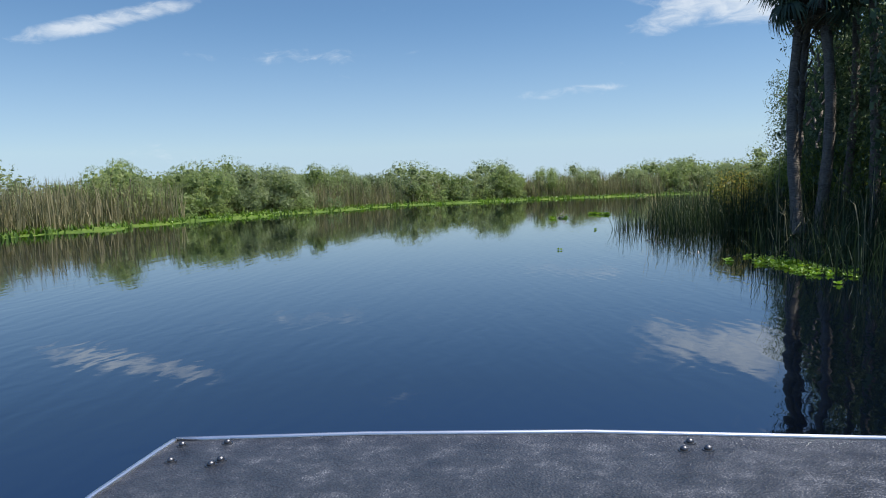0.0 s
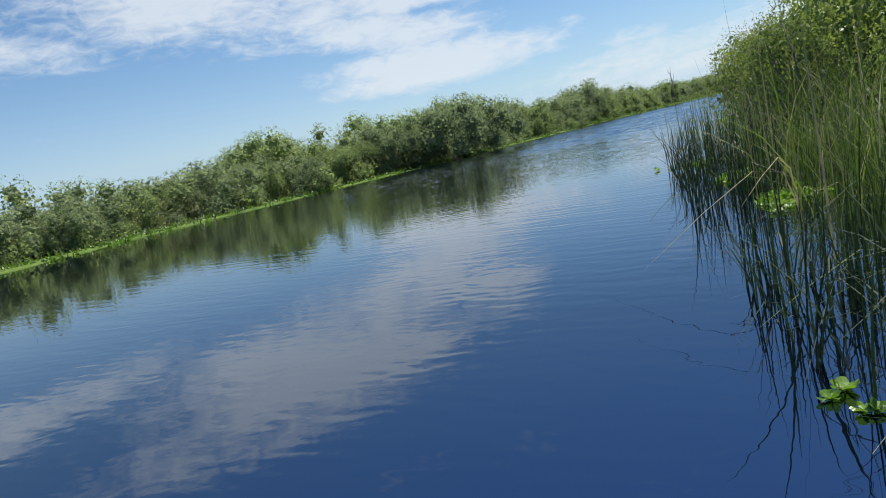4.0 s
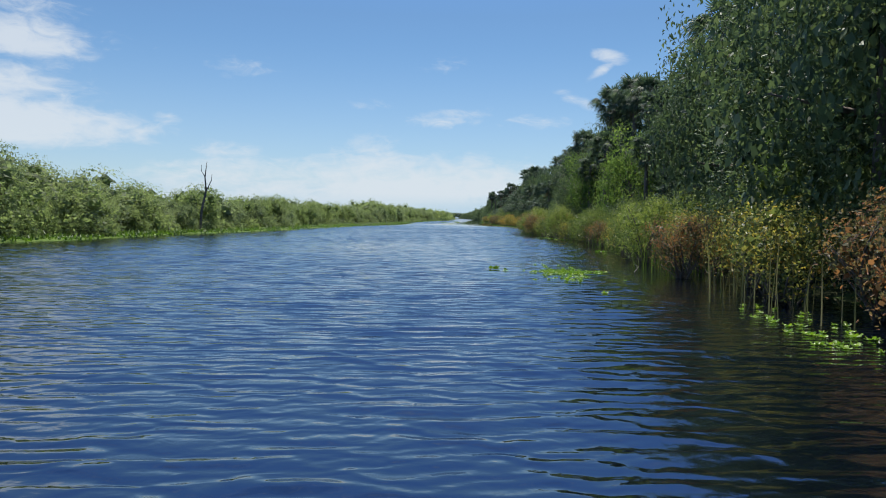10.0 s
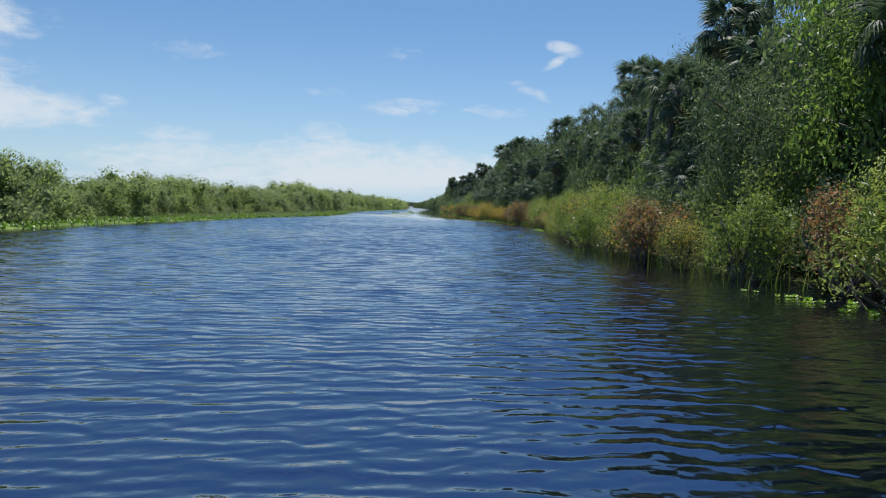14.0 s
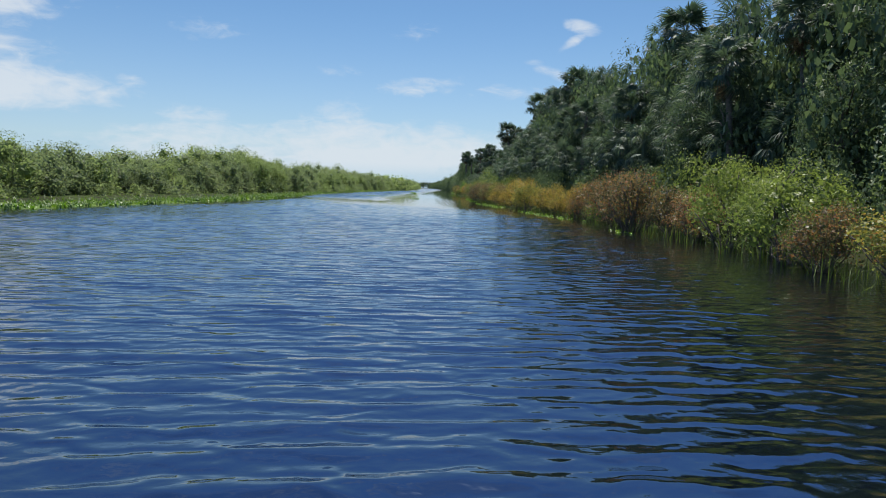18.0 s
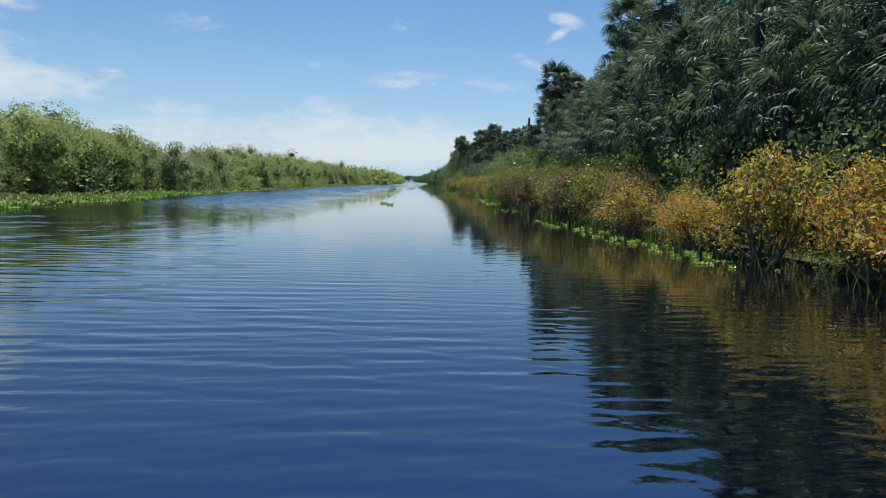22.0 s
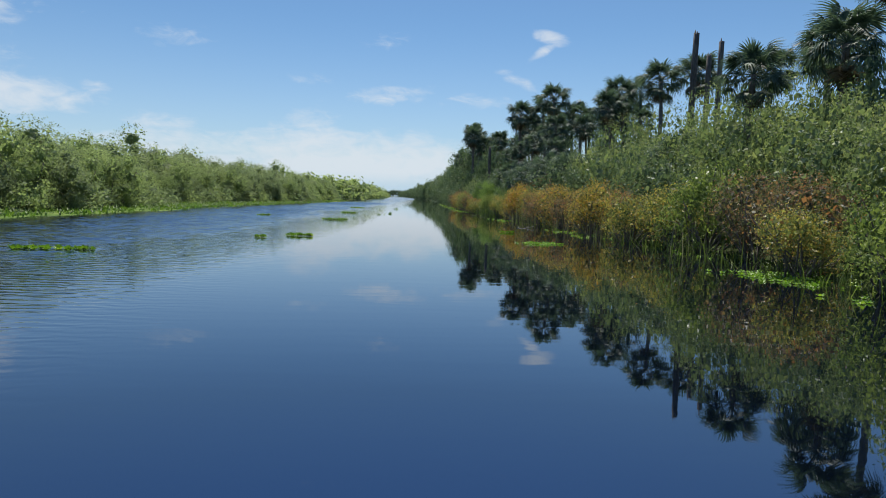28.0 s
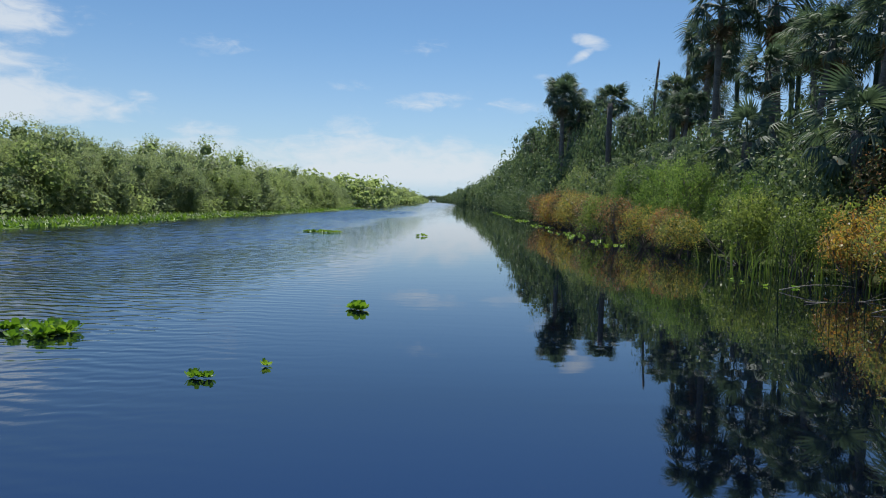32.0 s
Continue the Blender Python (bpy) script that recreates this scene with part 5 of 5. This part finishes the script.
def mat_width(y):
    return np.interp(y, [-17, 40, 60, 100, 150, 180, 215, 250, 275, 300, 335, 350, 365, 385, 420], [2.6, 3.0, 1.4, 1.8, 3.2, 5.5, 7.2, 6.2, 2.2, 2.4, 2.8, 5.2, 5.2, 2.9, 2.8])


def left_mat():
    f = band(LEFT, -17, 450, 40, 0.0, 1.0, -1)
    f = np.concatenate([f, band(LEFT, 160, 262, 50, 0.0, 1.0, -1), band(LEFT, 335, 390, 90, 0.0, 1.0, -1)])
    y = f[:, 1]
    far = mat_width(y)
    p, d = along(LEFT, 0.5)
    k = np.array([np.argmin(np.abs(p - q[:2]).sum(1)) for q in f[::40]]).repeat(40)[: len(f)]
    n = np.stack([-d[k][:, 1], d[k][:, 0]], 1)
    edge = np.array([ragged(*p[i]) for i in k])
    o = edge + rng.random(len(f)) ** 1.2 * np.maximum(far - edge, 0.5)
    return np.c_[f[:, :2] + n * o[:, None], np.zeros(len(f))], o / far


def mat_sheet():
    """The raft of matted plants itself: a low, lumpy sheet with a ragged outer edge."""
    p, d = along(LEFT, 0.8)
    keep = (p[:, 0] < 5) & (p[:, 1] < 452)
    p, n = p[keep], np.stack([-d[keep][:, 1], d[keep][:, 0]], 1)
    rag = np.array([ragged(x, y) for x, y in p])
    rows = []
    for t in np.linspace(0, 1, 6):
        o = rag * (1 - t) + t * (mat_width(p[:, 1]) + 2.5)
        z = np.full(len(p), -0.03 if t == 0 else 0.05 + 0.1 * t) + (rng.normal(size=len(p)) * 0.025 if t > 0 else 0)
        rows.append(np.c_[p + n * o[:, None], z])
    m = len(p)
    i, j = np.meshgrid(np.arange(5), np.arange(m - 1), indexing="ij")
    f = np.stack([i * m + j, i * m + j + 1, (i + 1) * m + j + 1, (i + 1) * m + j], -1).reshape(-1, 4)
    tagged(new("marsh_mat", mesh_of("marsh_mat", np.concatenate(rows), f, MARSH, True)), "low bright green mat of matted marsh plants", "marsh plants", kind="stuff")


mat_sheet()
feet, inward = left_mat()
bag = Bag()
blades(bag, feet + np.array([0, 0, 0.0]), 0.16 + 0.4 * inward * rng.random(len(feet)) + 0.1 * rng.random(len(feet)), 0.5, 0.09, 2)
tagged(new("floating_grass_mat", bag.mesh("floating_grass_mat", GRASS)), "bright green mat of floating marsh plants at the bank", "marsh plants", kind="stuff")
bag = Bag()
pick = feet[rng.random(len(feet)) < 0.05]
rosettes(bag, pick, rng.uniform(0.16, 0.3, len(pick)), 6)
tagged(new("water_lettuce_mat", bag.mesh("water_lettuce_mat", LETTUCE)), "pale green water lettuce edging the open bank", "water lettuce", kind="stuff")

# wooded bank: lettuce in patches at the waterline
feet = np.concatenate([band(RIGHT, 40, 140, 5.0, -0.3, 0.9, 1, 0.62, 11.0), band(RIGHT, 140, 450, 4.0, -0.6, 0.7, 1, 0.56, 11.0)])
bag = Bag()
rosettes(bag, feet, rng.uniform(0.05, 0.1, len(feet)), 7)
tagged(new("water_lettuce_fringe", bag.mesh("water_lettuce_fringe", LETTUCE)), "bright green water lettuce fringing the wooded bank", "water lettuce", kind="stuff")


# ---- floating plants out on the water ----
def floating_clump(x, y, long, wide, count, size, turn=0.0, label="floating clump of bright green water lettuce"):
    th = thing("water_lettuce", label, "water lettuce", "floating water lettuce")
    th.location, th.rotation_euler = (x, y, 0.0), (0, 0, turn)
    for k in range(count):
        u = (k + 0.5) / count * 2 - 1
        bag = Bag()
        rosettes(bag, np.zeros((1, 3)), size * rng.uniform(0.75, 1.25), 11, 0.98)
        me = bag.mesh("lettuce_rosette", LETTUCE)
        bm = bmesh.new()
        bm.from_mesh(me)
        bmesh.ops.remove_doubles(bm, verts=[v for v in bm.verts if v.co.length < size * 0.25], dist=size * 0.5)
        bm.to_mesh(me), bm.free()
        ob = part("rosette", me, th)
        ob.location = (u * long / 2 + rng.normal() * 0.03, rng.uniform(-1, 1) * wide / 2 * (1 - 0.6 * u * u), 0.0)
    return th


for row in CLUMPS:
    floating_clump(*row)
for x, y, long, wide, n in MATS:
    k = int(n * 1.6)
    f = np.c_[x + rng.normal(size=k) * long / 3.2, y + rng.normal(size=k) * wide / 3.2, np.zeros(k)]
    bag = Bag()
    rosettes(bag, f, rng.uniform(0.05, 0.095, k), 8)
    tagged(new("water_lettuce_raft", bag.mesh("water_lettuce_raft", LETTUCE)), "raft of bright green water lettuce floating off the bank", "water lettuce", kind="stuff")


# ---- dead wood ----
def pole(name, label, foot, top, r0, r1, broken=True, category="dead trunk"):
    wood = Bag()
    axis = bend_path(foot, top, 0.02, 10)
    rad = np.linspace(r0, r1, 10) * (1 + 0.06 * rng.normal(size=10))
    tube(wood, axis, rad, 8)
    if broken:
        for k in range(3):
            a = rng.random() * 6.28
            q = axis[-1] + np.array([math.cos(a), math.sin(a), 0]) * r1 * 0.6
            tube(wood, [q - (0, 0, 0.1), q + (0, 0, rng.uniform(0.1, 0.3))], [r1 * 0.4, r1 * 0.1], 4)
    return tagged(new(name, wood.mesh(name, DEAD_WOOD, True)), label, category)


for foot, top, r0, r1 in POLES:
    pole("dead_palm_trunk", "bare dead palm trunk with broken top", foot, top, r0 * 0.78, r1 * 0.78)


def snag():
    """The leafless tree standing over the shrubs of the open bank."""
    wood, (x, y) = Bag(), SNAG
    a = np.array([x, y, 0.0])
    trunk = np.array([a, a + (0.1, 0.3, 2.0), a + (0.25, 0.9, 3.4), a + (0.1, 1.1, 4.6), a + (0.2, 1.3, 5.9)])
    tube(wood, trunk, [0.13, 0.1, 0.08, 0.055, 0.02], 6)
    tube(wood, [trunk[2], trunk[2] + (0.3, 0.4, 0.9), trunk[2] + (0.35, 0.5, 1.5)], [0.05, 0.035, 0.012], 5)
    tube(wood, [trunk[3], trunk[3] + (-0.25, -0.2, 0.5), trunk[3] + (-0.2, -0.3, 1.0)], [0.04, 0.025, 0.01], 5)
    tagged(new("dead_tree", wood.mesh("dead_tree", DEAD_WOOD, True)), "thin leafless dead tree above the green shrubs", "dead tree")


snag()


def driftwood(x, y, turn, long, rise, r, mat=PALE_WOOD):
    wood = Bag()
    a = np.array([x, y, 0.02])
    b = a + np.array([math.cos(turn) * long, math.sin(turn) * long, rise])
    axis = bend_path(a, b, 0.06, 7)
    tube(wood, axis, np.linspace(r, r * 0.35, 7), 6)
    for k in range(2):
        i = rng.integers(2, 5)
        tube(wood, [axis[i], axis[i] + rng.normal(size=3) * 0.16 * long * np.array([1, 1, 0.5]) + (0, 0, 0.12)], [r * 0.5, r * 0.15], 4)
    tagged(new("fallen_branch", wood.mesh("fallen_branch", mat, True)), "bleached fallen branch lying in the shallows", "branch", "fallen branches at the bank")


for row in BRANCHES:
    driftwood(*row)


# ---- single palms and trees ----
for x, y, h in PALM_PLACES:
    palms[rng.integers(2)].put(x, y, 0.3, scale=(h + 0.8) / 12.9)
for x, y, k, s in BEND_PALMS:
    palms[k].put(x, y, 0.3, scale=s)
Kind(make_tree("slender dark green tree leaning out over the reeds", 5.4, 4.2, DARK, 520, 7, 0.1, 0.5, 2.6, TG, 0.16)).put(-27.5, 14.1, 0.3)
for x, y, k, s in BEND_TREES:
    oaks[k].put(x, y, 0.3, scale=s)
for x, y, s, turn in ((-24.0, 12.3, 0.5, 1.0), (-23.5, 12.7, 0.6, 3.4)):
    oaks[0].put(x, y, 0.3, turn, s)
for x, y, s in ((-36.6, -17.7, 0.85), (-44.2, -15.6, 0.8), (-47.2, -14.4, 0.85), (-49.4, -12.9, 0.8), (-54.0, -10.4, 0.85), (-57.6, -8.9, 0.78), (-61.4, -5.2, 0.72), (-66.6, 4.4, 0.8), (-68.0, 8.8, 0.75), (-69.5, 12.4, 0.7)):
    willow[int(-x) % 4].put(x, y, 0.1, -x, s)


# ---- the boat's bow ----
def boat():
    th = thing("airboat", "flat-bowed aluminium airboat with worn grey deck", "boat")
    th.location, th.rotation_euler = (0.04, 0.03, 0.0), (0, 0, radians(91.2))
    # local: +y ahead, +x to the boat's right
    edge = [(-1.16, -1.6), (-1.08, 2.05), (-1.02, 2.43), (-1.0, 2.53), (-0.3, 2.53), (0.5, 2.48), (1.48, 2.33), (1.6, 2.2), (1.64, 1.9), (1.7, -1.6)]
    z, t = 0.6, 0.006

    def slab(name, ring, z0, z1, mat, label="", bevel=0.0):
        bm = bmesh.new()
        lo = [bm.verts.new((x, y, z0)) for x, y in ring]
        hi = [bm.verts.new((x, y, z1)) for x, y in ring]
        bm.faces.new(hi[::-1]), bm.faces.new(lo)
        for i in range(len(ring)):
            j = (i + 1) % len(ring)
            bm.faces.new((lo[i], hi[i], hi[j], lo[j]))
        bmesh.ops.recalc_face_normals(bm, faces=bm.faces)
        if bevel:
            bmesh.ops.bevel(bm, geom=list(bm.edges), offset=bevel, segments=2, affect="EDGES")
        me = bpy.data.meshes.new(name)
        bm.to_mesh(me), bm.free()
        me.materials.append(mat)
        return part(name, me, th, label)

    slab("deck", edge, z - 0.02, z, DECK, "worn grey non-slip aluminium deck")
    rim = Bag()
    pts = np.array([(x, y, z + 0.002) for x, y in edge])
    fine = np.concatenate([np.linspace(a, b, 8)[:-1] for a, b in zip(pts[:-1], pts[1:])] + [pts[-1:]])
    tube(rim, fine, np.full(len(fine), 0.011), 6)
    part("edge_trim", rim.mesh("edge_trim", TRIM, True), th, "bare shiny aluminium edge strip")
    bm = bmesh.new()
    top = [bm.verts.new((x * 0.99, y - 0.01, z - 0.02)) for x, y in edge]
    low = [bm.verts.new((x * 0.9, y if y < 1 else 1.0 + (y - 1) * 0.35, -0.12)) for x, y in edge]
    for i in range(len(edge)):
        j = (i + 1) % len(edge)
        bm.faces.new((top[i], low[i], low[j], top[j]))
    bm.faces.new(low)
    bmesh.ops.recalc_face_normals(bm, faces=bm.faces)
    me = bpy.data.meshes.new("hull")
    bm.to_mesh(me), bm.free()
    me.materials.append(TRIM)
    part("hull", me, th, "bare aluminium hull with raked bow")
    bm = bmesh.new()
    # a washer with a domed head on it
    bmesh.ops.create_cone(bm, cap_ends=True, segments=16, radius1=0.02, radius2=0.019, depth=0.004, matrix=Matrix.Translation((0, 0, -0.005)))
    head = bmesh.ops.create_uvsphere(bm, u_segments=14, v_segments=10, radius=0.013, matrix=Matrix.Diagonal((1, 1, 0.85, 1)))["verts"]
    for f in {f for v in head for f in v.link_faces}:
        f.smooth = True
    me = bpy.data.meshes.new("bolt")
    bm.to_mesh(me), bm.free()
    me.materials.append(BOLT)
    for x, y in BOLTS:
        part("bolt", me, th).location = (x, y, z + 0.007)


boat()
